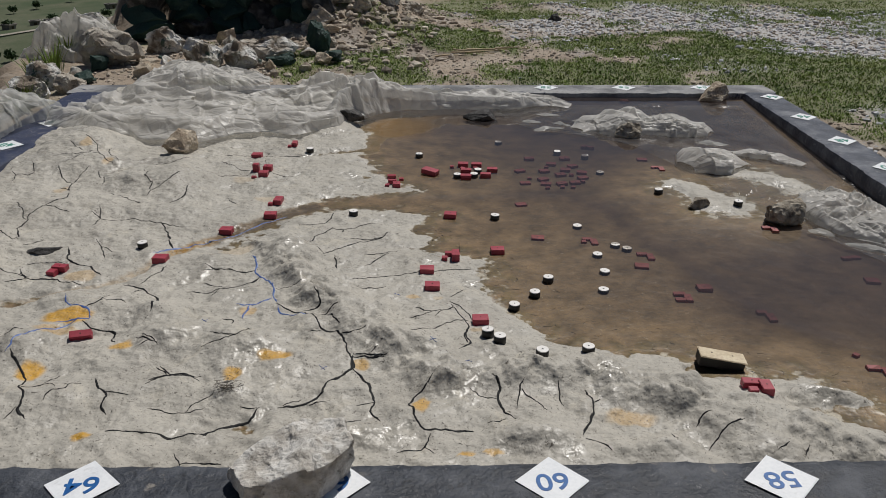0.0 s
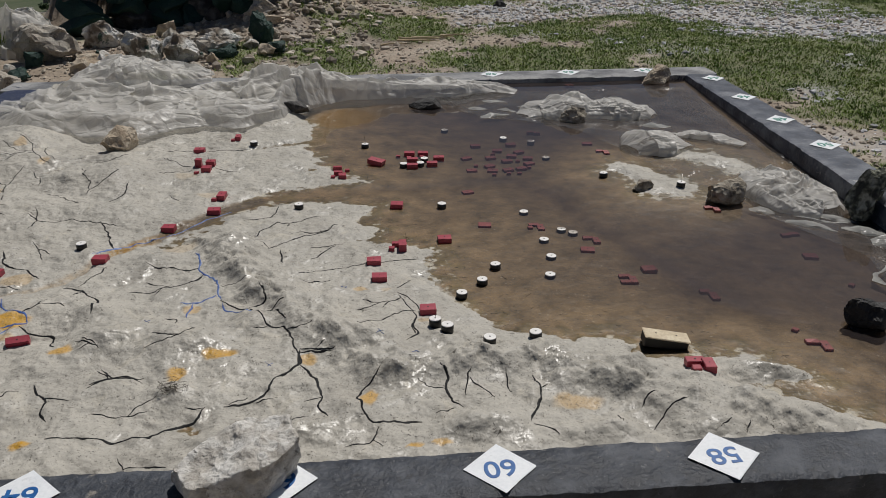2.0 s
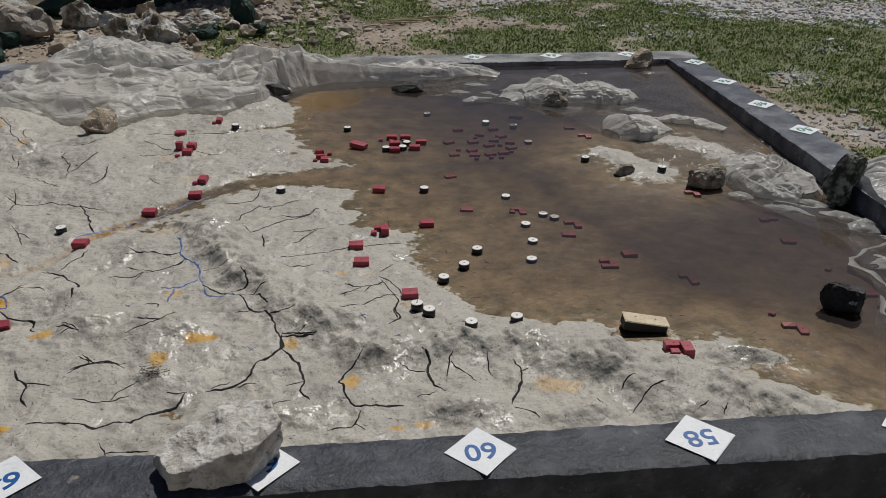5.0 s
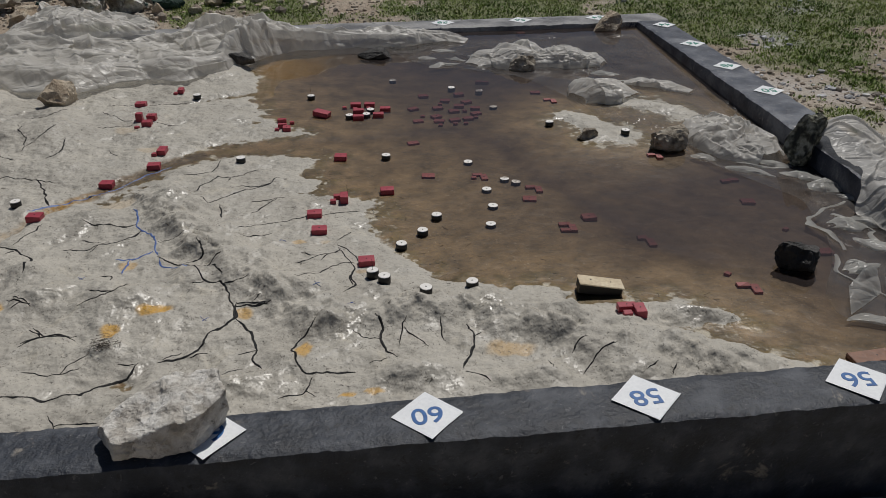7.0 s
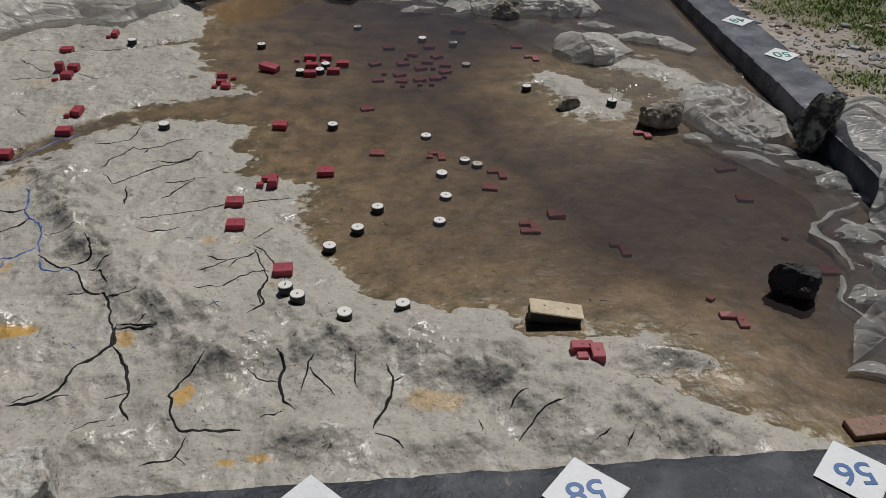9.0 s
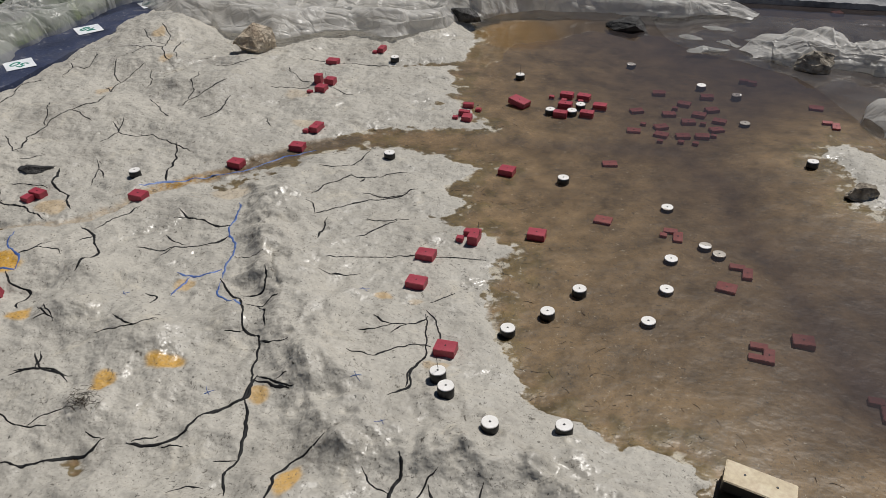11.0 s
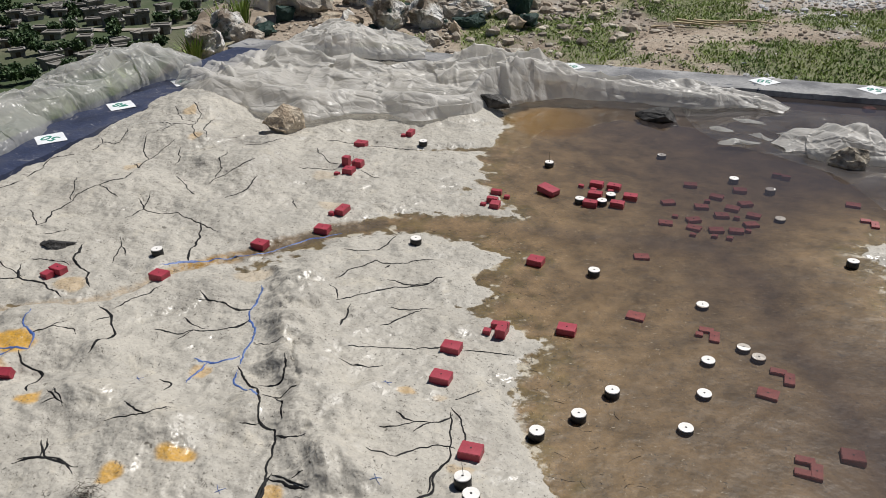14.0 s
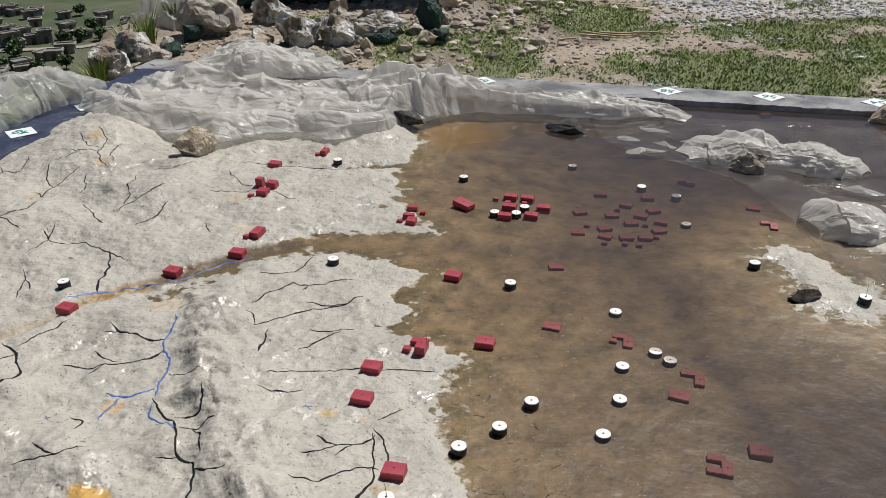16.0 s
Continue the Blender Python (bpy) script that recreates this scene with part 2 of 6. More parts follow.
def film_material(name, tint, clear_part, rough, crease=1.0):
    """Thin milky polythene: part see-through, part pale and glossy."""
    m = bpy.data.materials.new(name)
    m.use_nodes = True
    b = last_shader(m)
    b.inputs["Base Color"].default_value = (*tint, 1)
    b.inputs["Roughness"].default_value = rough
    b.inputs["Specular IOR Level"].default_value = 0.45
    through_part = node(m, "ShaderNodeBsdfTransparent", Color=(0.95, 0.95, 0.94, 1))
    glow = node(m, "ShaderNodeBsdfTranslucent", Color=(*tint, 1))
    both, more = node(m, "ShaderNodeMixShader", Fac=0.4), node(m, "ShaderNodeMixShader")
    co = node(m, "ShaderNodeTexCoord")
    t = node(m, "ShaderNodeTexNoise", Scale=7.0, Detail=5.0)
    wire(m, co.outputs["Object"], t.inputs["Vector"])
    r = node(m, "ShaderNodeMapRange", From_Min=0.3, From_Max=0.7, To_Min=clear_part - 0.12, To_Max=clear_part + 0.12)
    wire(m, t.outputs["Fac"], r.inputs["Value"])
    wire(m, b.outputs[0], both.inputs[1])
    wire(m, glow.outputs[0], both.inputs[2])
    wire(m, r.outputs[0], more.inputs["Fac"])
    wire(m, both.outputs[0], more.inputs[1])
    wire(m, through_part.outputs[0], more.inputs[2])
    wire(m, more.outputs[0], m.node_tree.nodes["Material Output"].inputs["Surface"])
    tilted = None
    for scale, reach, strength, spin, stretch in ((3.5, 0.08, 0.55, 0.5, 3.0), (8.0, 0.035, 0.5, -0.7, 2.4), (17.0, 0.016, 0.45, 1.3, 2.2)):
        lay = node(m, "ShaderNodeMapping", Rotation=(0.2, 0.3, spin), Scale=(1.0, stretch, 1.4))
        wire(m, co.outputs["Object"], lay.inputs["Vector"])
        sway = node(m, "ShaderNodeTexNoise", Scale=scale * 0.6, Detail=1.0)
        wire(m, lay.outputs[0], sway.inputs["Vector"])
        push = node(m, "ShaderNodeVectorMath")
        push.operation = "MULTIPLY_ADD"
        wire(m, sway.outputs["Color"], push.inputs[0])
        push.inputs[1].default_value = [0.8 / scale] * 3
        wire(m, lay.outputs[0], push.inputs[2])
        cell = node(m, "ShaderNodeTexVoronoi", Scale=scale)
        cell.feature = "DISTANCE_TO_EDGE"
        wire(m, push.outputs[0], cell.inputs["Vector"])
        bp = node(m, "ShaderNodeBump", Strength=strength * crease, Distance=reach)
        flat_part = node(m, "ShaderNodeMath")
        flat_part.operation = "MINIMUM"
        flat_part.inputs[1].default_value = 0.12
        wire(m, cell.outputs["Distance"], flat_part.inputs[0])
        wire(m, flat_part.outputs[0], bp.inputs["Height"])
        if tilted is not None:
            wire(m, tilted, bp.inputs["Normal"])
        tilted = bp.outputs[0]
    unit = node(m, "ShaderNodeVectorMath")
    unit.operation = "NORMALIZE"
    wire(m, tilted, unit.inputs[0])
    wire(m, unit.outputs[0], b.inputs["Normal"])
    wire(m, unit.outputs[0], glow.inputs["Normal"])
    return m


MAT_FILM = film_material("milky polythene", (0.74, 0.72, 0.68), 0.26, 0.36)
MAT_CLEARFILM = film_material("clear polythene", (0.66, 0.66, 0.63), 0.50, 0.30, 0.8)
MAT_WETFILM = film_material("wet polythene", (0.42, 0.41, 0.41), 0.86, 0.16, 0.25)

MAT_GREYWALL = material("grey weathered concrete", [(0.09, 0.093, 0.10), (0.22, 0.222, 0.225), (0.32, 0.317, 0.31)], 5.0, (0.6, 0.85), 0.6, 60.0, spread=(0.35, 0.65))
MAT_SLATEWALL = material("blue-grey worn black paint", [(0.014, 0.02, 0.034), (0.05, 0.06, 0.082), (0.13, 0.14, 0.16)], 9.0, (0.4, 0.65), 0.8, 60.0, spread=(0.35, 0.66))
MAT_BLUEWALL = material("blue-black painted concrete", [(0.008, 0.014, 0.04), (0.018, 0.028, 0.07), (0.05, 0.055, 0.08)], 6.0, (0.45, 0.7), 0.5, 70.0)
MAT_SLAB = material("pale broken stone", [(0.28, 0.26, 0.225), (0.43, 0.40, 0.355), (0.58, 0.56, 0.52)], 22.0, (0.8, 0.95), 1.0, 110.0, spread=(0.30, 0.60))
MAT_LICHEN = material("lichen-grey stone", [(0.03, 0.032, 0.026), (0.13, 0.135, 0.10), (0.40, 0.40, 0.33)], 34.0, (0.7, 0.95), 1.0, 90.0, depth=0.014, spread=(0.40, 0.62))
MAT_PUMICE = material("porous brown stone", [(0.09, 0.07, 0.05), (0.30, 0.26, 0.20), (0.46, 0.42, 0.35)], 34.0, (0.7, 0.95), 1.0, 90.0)
MAT_SPLASH = material("stone splashed with white and green paint", [(0.20, 0.16, 0.12), (0.44, 0.41, 0.36), (0.68, 0.67, 0.64)], 7.0, (0.8, 0.95), 1.0, 45.0, spread=(0.38, 0.56), depth=0.02)
MAT_GRAVEL = material("grey gravel", [(0.32, 0.33, 0.34), (0.50, 0.50, 0.51), (0.64, 0.63, 0.62)], 9.0, (0.75, 0.95), 0.6, 60.0)
MAT_RUBBLE = material("brown rubble", [(0.24, 0.19, 0.145), (0.38, 0.325, 0.26), (0.56, 0.51, 0.43)], 10.0, (0.8, 0.95), 0.7, 60.0)
MAT_BROWN = material("reddish brown wood", [(0.16, 0.07, 0.035), (0.22, 0.10, 0.055)], 18.0, (0.4, 0.6), 0.3, 90.0)
MAT_BLUEINK = material("blue number paint", [(0.002, 0.065, 0.24), (0.007, 0.12, 0.36)], 60.0, (0.4, 0.6), 0.1, 200.0, depth=0.001)
MAT_GREENINK = material("green number paint", [(0.01, 0.17, 0.12), (0.03, 0.26, 0.19)], 60.0, (0.4, 0.6), 0.1, 200.0, depth=0.001)
MAT_GRASS = material("grass leaf", [(0.10, 0.165, 0.022), (0.17, 0.24, 0.04), (0.27, 0.31, 0.09)], 3.0, (0.5, 0.7), 0.1, 90.0)
speckled(MAT_GROUND, 5.0, 0.58, (0.36, 0.31, 0.25), 0.6)
speckled(MAT_GROUND, 22.0, 0.60, (0.07, 0.055, 0.04), 0.7)
speckled(MAT_CONCRETE, 9.0, 0.66, (0.26, 0.235, 0.20), 0.8, 0.03)
speckled(MAT_CONCRETE, 70.0, 0.63, (0.16, 0.165, 0.17), 0.7, 0.015)
speckled(MAT_CONCRETE, 40.0, 0.62, (0.008, 0.008, 0.01), 0.8)
speckled(MAT_GREYWALL, 5.0, 0.60, (0.012, 0.02, 0.05), 0.9, 0.02)
speckled(MAT_GREYWALL, 40.0, 0.62, (0.32, 0.31, 0.30), 0.6, 0.02)
speckled(MAT_SLATEWALL, 30.0, 0.62, (0.24, 0.24, 0.245), 0.6, 0.02)
speckled(MAT_BLUEWALL, 16.0, 0.61, (0.16, 0.16, 0.18), 0.6, 0.02)
speckled(MAT_BLUEWALL, 45.0, 0.63, (0.30, 0.30, 0.32), 0.6, 0.015)
speckled(MAT_SPLASH, 3.5, 0.60, (0.012, 0.06, 0.045), 0.9, 0.015)
speckled(MAT_SPLASH, 24.0, 0.60, (0.10, 0.08, 0.06), 0.7, 0.02)
speckled(MAT_STONE, 24.0, 0.60, (0.10, 0.08, 0.06), 0.7, 0.02)
speckled(MAT_SLAB, 26.0, 0.56, (0.66, 0.64, 0.60), 0.8)
speckled(MAT_SLAB, 60.0, 0.62, (0.12, 0.10, 0.08), 0.7)
speckled(MAT_TILE, 30.0, 0.66, (0.45, 0.45, 0.44), 0.5)
mix_by(MAT_GROUND, "grass", (0.11, 0.15, 0.045), 0.8, 0.4, 20.0)
mix_by(MAT_GROUND, "gravel", (0.46, 0.46, 0.46), 0.8, 0.4, 25.0)
mix_by(MAT_GROUND, "apron", (0.36, 0.33, 0.28), 0.9, 0.35, 30.0)
mix_by(MAT_GROUND, "field", (0.040, 0.064, 0.022), 1.0, 0.25, 0.05)
for m in (MAT_GRAVEL, MAT_RUBBLE, MAT_GRASS):
    b, g = last_shader(m), node(m, "ShaderNodeNewGeometry")
    v = node(m, "ShaderNodeMapRange", To_Min=0.55, To_Max=1.35)
    wire(m, g.outputs["Random Per Island"], v.inputs["Value"])
    h = node(m, "ShaderNodeHueSaturation")
    wire(m, b.inputs["Base Color"].links[0].from_socket, h.inputs["Color"])
    wire(m, v.outputs[0], h.inputs["Value"])
    wire(m, h.outputs[0], b.inputs["Base Color"])


# ---- building helpers ----
def mesh_of(name, verts, faces, mat, smooth=True):
    me = bpy.data.meshes.new(name)
    me.from_pydata([tuple(v) for v in verts], [], faces)
    me.materials.append(mat)
    if smooth:
        me.shade_smooth()
    me.update()
    return me


def part(name, bm, mat, parent=None, label=""):
    me = bpy.data.meshes.new(name)
    bm.to_mesh(me)
    bm.free()
    me.materials.append(mat)
    ob = new(name, me)
    if parent is not None:
        ob.parent = parent
    return tagged(ob, label)


def grid_faces(nu, nv):
    i = np.arange(nu * nv).reshape(nu, nv)
    return np.stack([i[:-1, :-1], i[1:, :-1], i[1:, 1:], i[:-1, 1:]], -1).reshape(-1, 4).tolist()


def waves(x, y, scale, seed, octaves=4):
    """Smooth value noise on arrays, about -1 to 1."""
    total, amp, out = 0.0, 1.0, np.zeros(np.broadcast(x, y).shape)
    for o in range(octaves):
        table = np.random.RandomState(seed * 31 + o).uniform(-1, 1, (64, 64))
        u, v = x * scale + 17.3 * o, y * scale + 9.1 * o
        iu, iv = np.floor(u).astype(int), np.floor(v).astype(int)
        fu, fv = u - iu, v - iv
        fu, fv = fu * fu * (3 - 2 * fu), fv * fv * (3 - 2 * fv)
        g = lambda p, q: table[p % 64, q % 64]
        val = (g(iu, iv) * (1 - fu) + g(iu + 1, iv) * fu) * (1 - fv) + (g(iu, iv + 1) * (1 - fu) + g(iu + 1, iv + 1) * fu) * fv
        out, total = out + amp * val, total + amp
        amp, scale = amp * 0.5, scale * 2.03
    return out / total * 1.6


def crumple(x, y, scale, seed):
    """Creased noise on arrays: flat facets that meet in sharp folds, about -1 to 1."""
    table = np.random.RandomState(seed * 17 + 3).uniform(-1, 1, (64, 64))
    u, v = x * scale + 0.5 * y * scale, 0.87 * y * scale - 0.2 * x * scale
    iu, iv = np.floor(u).astype(int), np.floor(v).astype(int)
    fu, fv = u - iu, v - iv
    g = lambda p, q: table[p % 64, q % 64]
    lower = g(iu, iv) + (g(iu + 1, iv) - g(iu, iv)) * fu + (g(iu, iv + 1) - g(iu, iv)) * fv
    upper = g(iu + 1, iv + 1) + (g(iu, iv + 1) - g(iu + 1, iv + 1)) * (1 - fu) + (g(iu + 1, iv) - g(iu + 1, iv + 1)) * (1 - fv)
    return np.where(fu + fv < 1, lower, upper)


def along(x, y, line):
    """Distance from points to a line of corners, and how far along it the nearest place lies (0 to 1)."""
    best, where = np.full(np.broadcast(x, y).shape, 1e9), np.zeros(np.broadcast(x, y).shape)
    for k in range(len(line) - 1):
        (ax, ay), (bx, by) = line[k][:2], line[k + 1][:2]
        dx, dy = bx - ax, by - ay
        t = np.clip(((x - ax) * dx + (y - ay) * dy) / (dx * dx + dy * dy), 0, 1)
        d = np.hypot(x - ax - t * dx, y - ay - t * dy)
        where = np.where(d < best, (k + t) / (len(line) - 1), where)
        best = np.minimum(best, d)
    return best, where


def inside(x, y, ring):
    out = np.zeros(np.broadcast(x, y).shape, bool)
    for k in range(len(ring)):
        (ax, ay), (bx, by) = ring[k - 1], ring[k]
        cross = (ay > y) != (by > y)
        with np.errstate(divide="ignore", invalid="ignore"):
            out ^= cross & (x < (bx - ax) * (y - ay) / (by - ay if by != ay else 1e-9) + ax)
    return out


def step(x, a, b):
    t = np.clip((x - a) / (b - a), 0, 1)
    return t * t * (3 - 2 * t)


# ---- the relief model's land ----
INNER_W, INNER_E, INNER_S, INNER_N = -2.22, 1.80, 0.07, 3.81
SHORE = [(-0.68, 3.95), (-0.68, 3.34), (-0.59, 2.9), (-0.60, 2.70), (-0.86, 2.585), (-0.95, 2.55), (-0.59, 2.64), (-0.54, 2.40), (-0.48, 2.25),
         (-0.30, 2.07), (-0.49, 2.03), (-0.74, 1.95), (-0.91, 1.77), (-0.985, 1.59), (-1.09, 1.43), (-1.03, 1.42), (-0.91, 1.585), (-0.83, 1.735), (-0.63, 1.832),
         (-0.37, 1.82), (-0.28, 1.76), (-0.36, 1.63), (-0.25, 1.53), (-0.325, 1.425), (-0.04, 1.34), (-0.085, 1.2), (-0.08, 1.09), (0.03, 0.86), (0.14, 0.735),
         (0.30, 0.665), (0.45, 0.655), (0.53, 0.55), (0.65, 0.525), (0.77, 0.522), (0.86, 0.47), (0.925, 0.395), (0.715, 0.398), (0.855, 0.305), (1.045, 0.155), (1.2, 0.05),
         (2.0, 0.05), (2.0, 3.95)]
ISLE = [(0.90, 2.24), (0.80, 2.12), (0.91, 1.97), (0.90, 1.82), (1.04, 1.765), (1.125, 1.82), (1.11, 1.96), (1.03, 2.05), (0.98, 2.18)]
SPIT = [(1.17, 2.30), (1.24, 2.37), (1.36, 2.32), (1.46, 2.20), (1.50, 2.05), (1.46, 1.96), (1.36, 2.03), (1.28, 2.15)]
CREST = [(-0.88, 1.42), (-0.74, 1.22), (-0.62, 1.00), (-0.47, 0.80), (-0.34, 0.62), (-0.23, 0.50), (0.00, 0.54), (0.18, 0.50), (0.35, 0.42), (0.55, 0.33), (0.78, 0.22)]
HILLS = [(-1.48, 2.40, 0.014, 0.144, 0.09), (-1.4, 2.12, 0.046, 0.135, 0.18), (-1.78, 2.3, 0.040, 0.18, 0.126), (-1.98, 2.65, 0.046, 0.162, 0.225), (-1.65, 1.8, 0.023, 0.18, 0.108),
         (-1.02, 1.28, 0.027, 0.104, 0.0765), (-0.8, 0.7, 0.030, 0.104, 0.0765), (-1.05, 0.72, 0.027, 0.096, 0.068), (-0.76, 0.44, 0.036, 0.104, 0.0595), (-0.47, 0.26, 0.027, 0.128, 0.051),
         (-0.02, 0.24, 0.051, 0.096, 0.04675), (0.31, 0.21, 0.042, 0.088, 0.0425), (0.56, 0.19, 0.042, 0.088, 0.051), (0.8, 0.455, 0.042, 0.095, 0.06), (-1.27, 0.92, 0.022, 0.12, 0.085),
         (-1.5, 0.7, 0.030, 0.16, 0.102), (-1.3, 0.4, 0.033, 0.16, 0.085), (-0.82, 2.57, 0.011, 0.18, 0.108), (-0.8, 3.1, 0.034, 0.18, 0.27), (-0.62, 0.62, 0.018, 0.048, 0.0425), (0.42, 0.47, 0.018, 0.056, 0.0425), (-0.95, 0.5, 0.02, 0.06, 0.05), (-0.62, 0.82, 0.018, 0.05, 0.06), (-1.12, 0.88, 0.02, 0.07, 0.05), (-0.30, 0.34, 0.022, 0.08, 0.06), (0.14, 0.36, 0.018, 0.05, 0.05), (0.47, 0.30, 0.022, 0.05, 0.05), (0.70, 0.30, 0.018, 0.06, 0.04), (-0.66, 0.25, 0.02, 0.08, 0.04), (-1.62, 2.10, 0.025, 0.10, 0.08), (-1.20, 2.32, 0.02, 0.07, 0.12), (-1.85, 1.75, 0.02, 0.12, 0.1), (-1.55, 1.55, 0.014, 0.12, 0.08), (-1.3, 1.75, 0.014, 0.1, 0.08)]


BROOK = [(-1.66, 0.99), (-1.455, 1.062), (-1.318, 1.142), (-1.252, 1.263), (-1.215, 1.355), (-1.139, 1.46), (-1.059, 1.534), (-0.988, 1.631), (-0.887, 1.764), (-0.76, 1.86)]
CHANNEL = [(-0.5, 2.0), (-0.1, 1.98), (0.35, 2.02), (0.52, 1.8), (0.60, 1.5), (0.70, 1.2), (0.85, 0.9), (1.0, 0.75)]


def land(x, y):
    x, y = np.asarray(x, float), np.asarray(y, float)
    jx, jy = x + 0.014 * waves(x, y, 12, 3, 4) + 0.030 * np.clip(waves(0.35 * x, y, 16, 52, 3), -0.6, 1), y + 0.014 * waves(x, y, 12, 4, 4) + 0.010 * waves(x, y, 40, 53, 2)
    wet = inside(jx, jy, SHORE) & ~inside(jx, jy, ISLE) & ~inside(jx, jy, SPIT)
    d = np.minimum(along(jx, jy, SHORE)[0], np.minimum(along(jx, jy, ISLE + ISLE[:1])[0], along(jx, jy, SPIT + SPIT[:1])[0]))
    ds = np.minimum(along(x, y, SHORE)[0], np.minimum(along(x, y, ISLE + ISLE[:1])[0], along(x, y, SPIT + SPIT[:1])[0]))
    calm = step(ds, 0.015, 0.07)
    dw = d * (1 - calm) + ds * calm
    dry = 0.012 * (1 - np.exp(-d / 0.045)) + 0.012 * (1 - np.exp(-d / 0.3))
    z = np.where(wet, -0.010 * (1 - np.exp(-dw / 0.20)) - 0.013 * step(dw, 0.05, 0.5) * np.maximum(step(x + 0.5 * (y - 1.6), -0.1, 1.3), 0.9 * step(x + 0.5 * (1.4 - y), 0.35, 1.1)) - 0.004 * step(dw, 0.0, 0.1) * np.exp(-(along(x + 0.03 * waves(x, y, 3, 54, 2), y, CHANNEL)[0] / 0.055) ** 2), dry)
    keep = np.where(wet, 0.0, 1 - np.exp(-d / 0.06))
    bed, _ = along(x + 0.01 * waves(x, y, 20, 43, 3), y + 0.01 * waves(x, y, 20, 44, 3), BROOK)
    z = z - keep * 0.014 * np.exp(-(bed / 0.03) ** 2)
    c, _ = along(x + 0.02 * waves(x, y, 6, 8, 2), y + 0.02 * waves(x, y, 6, 9, 2), CREST)
    low = inside(x, y, CREST + [(0.9, -0.2), (-3, -0.2), (-3, 1.6), (-1.1, 1.5)])
    side = np.where(low, np.exp(-(c / (0.062 + 0.02 * waves(x, y, 5, 19, 2))) ** 2), np.exp(-(c / 0.17) ** 2))
    z = z + keep * 0.044 * side * (1 + 0.5 * waves(x, y, 13, 15, 3))
    for hx, hy, hz, rx, ry in HILLS:
        z = z + keep * (1.4 if hy > 0.65 else 0.85) * hz * np.exp(-((x - hx) / rx) ** 2 - ((y - hy) / ry) ** 2)
    z = z + keep * 0.035 * step(-x, 1.5, 2.15) + keep * 0.006 * waves(x, y, 3.5, 5, 3) + keep * 0.009 * waves(x, y, 9, 6, 3)
    z = z + keep * 0.009 * np.where(low, np.exp(-(c / 0.085) ** 2), 0.35 * np.exp(-(c / 0.05) ** 2)) * (0.25 - np.abs(waves(x, y, 46, 51, 3)))
    lumps = np.abs(waves(x, y, 16, 16, 3))
    z = z + keep * 0.0055 * (0.35 - lumps) * (0.75 + 0.35 * low) + keep * low * 0.011 * waves(x, y, 5, 17, 2) + keep * 0.003 * (0.3 - np.abs(waves(x, y, 34, 18, 3)))
    z = z + 0.0016 * waves(x, y, 45, 7, 3) * keep + np.where(wet, 0.0015 * waves(x, y, 5, 12, 3), 0)
    return z


def height(x, y):
    return float(land(np.array([x]), np.array([y]))[0])


OCHRE = [(-1.383, 0.853, 0.074, 0.045, 1), (-1.379, 0.759, 0.065, 0.03, 0.45), (-1.156, 0.672, 0.03, 0.024, 0.9), (-1.373, 0.553, 0.036, 0.045, 1), (-1.114, 0.259, 0.022, 0.02, 1), (-0.806, 0.524, 0.026, 0.03, 0.9),
         (-0.70, 0.617, 0.045, 0.026, 0.9), (-0.458, 0.587, 0.026, 0.026, 0.7), (-0.285, 0.382, 0.021, 0.042, 0.8), (0.259, 0.332, 0.063, 0.028, 0.45), (-0.172, 0.184, 0.02, 0.01, 0.9), (-0.108, 0.189, 0.025, 0.01, 0.8),
         (-0.313, 0.99, 0.02, 0.016, 0.5), (-0.84, 0.904, 0.027, 0.024, 0.5), (-1.937, 2.512, 0.025, 0.038, 0.4), (-1.745, 2.267, 0.022, 0.03, 0.4)]
STAIN = [(-1.852, 1.971, 0.025, 0.041, 0.5), (-1.468, 1.173, 0.054, 0.038, 0.6), (-0.23, 1.001, 0.02, 0.012, 0.4), (-0.105, 0.77, 0.025, 0.018, 0.5), (-0.967, 1.932, 0.052, 0.037, 0.3), (-1.103, 2.164, 0.044, 0.051, 0.25), (-0.98, 1.40, 0.06, 0.05, 0.3)]
# gritty patches, and ridge and hill sides darkened as if in shade
GRIT_SHADE = [(-1.33, 2.02, 0.10, 0.12, 0.9), (-0.74, 1.20, 0.05, 0.08, 0.9), (-0.63, 1.05, 0.05, 0.09, 0.9), (-0.48, 0.80, 0.05, 0.08, 1.0), (-0.38, 0.66, 0.05, 0.06, 0.9), (-0.20, 0.475, 0.09, 0.04, 0.9), (-0.804, 0.47, 0.03, 0.03, 0.9),
         (0.10, 0.45, 0.12, 0.04, 0.8), (0.25, 0.38, 0.09, 0.04, 0.8), (-0.04, 0.20, 0.08, 0.035, 0.9), (-0.06, 0.29, 0.1, 0.03, 0.4), (0.44, 0.27, 0.05, 0.06, 0.6), (-0.98, 1.32, 0.09, 0.06, 0.6), (-1.22, 0.98, 0.08, 0.05, 0.6), (-0.62, 0.30, 0.1, 0.05, 0.5), (0.62, 0.24, 0.08, 0.05, 0.4), (-1.8, 2.05, 0.08, 0.06, 0.5)]


def spots(x, y, rows, edge=0.22):
    jx, jy = x + 0.008 * waves(x, y, 28, 41, 3), y + 0.008 * waves(x, y, 28, 42, 3)
    out = np.zeros(x.shape)
    for cx, cy, rx, ry, s in rows:
        out = np.maximum(out, s * (1 - step(np.sqrt(((jx - cx) / rx) ** 2 + ((jy - cy) / ry) ** 2), 1 - edge, 1 + edge)))
    return out


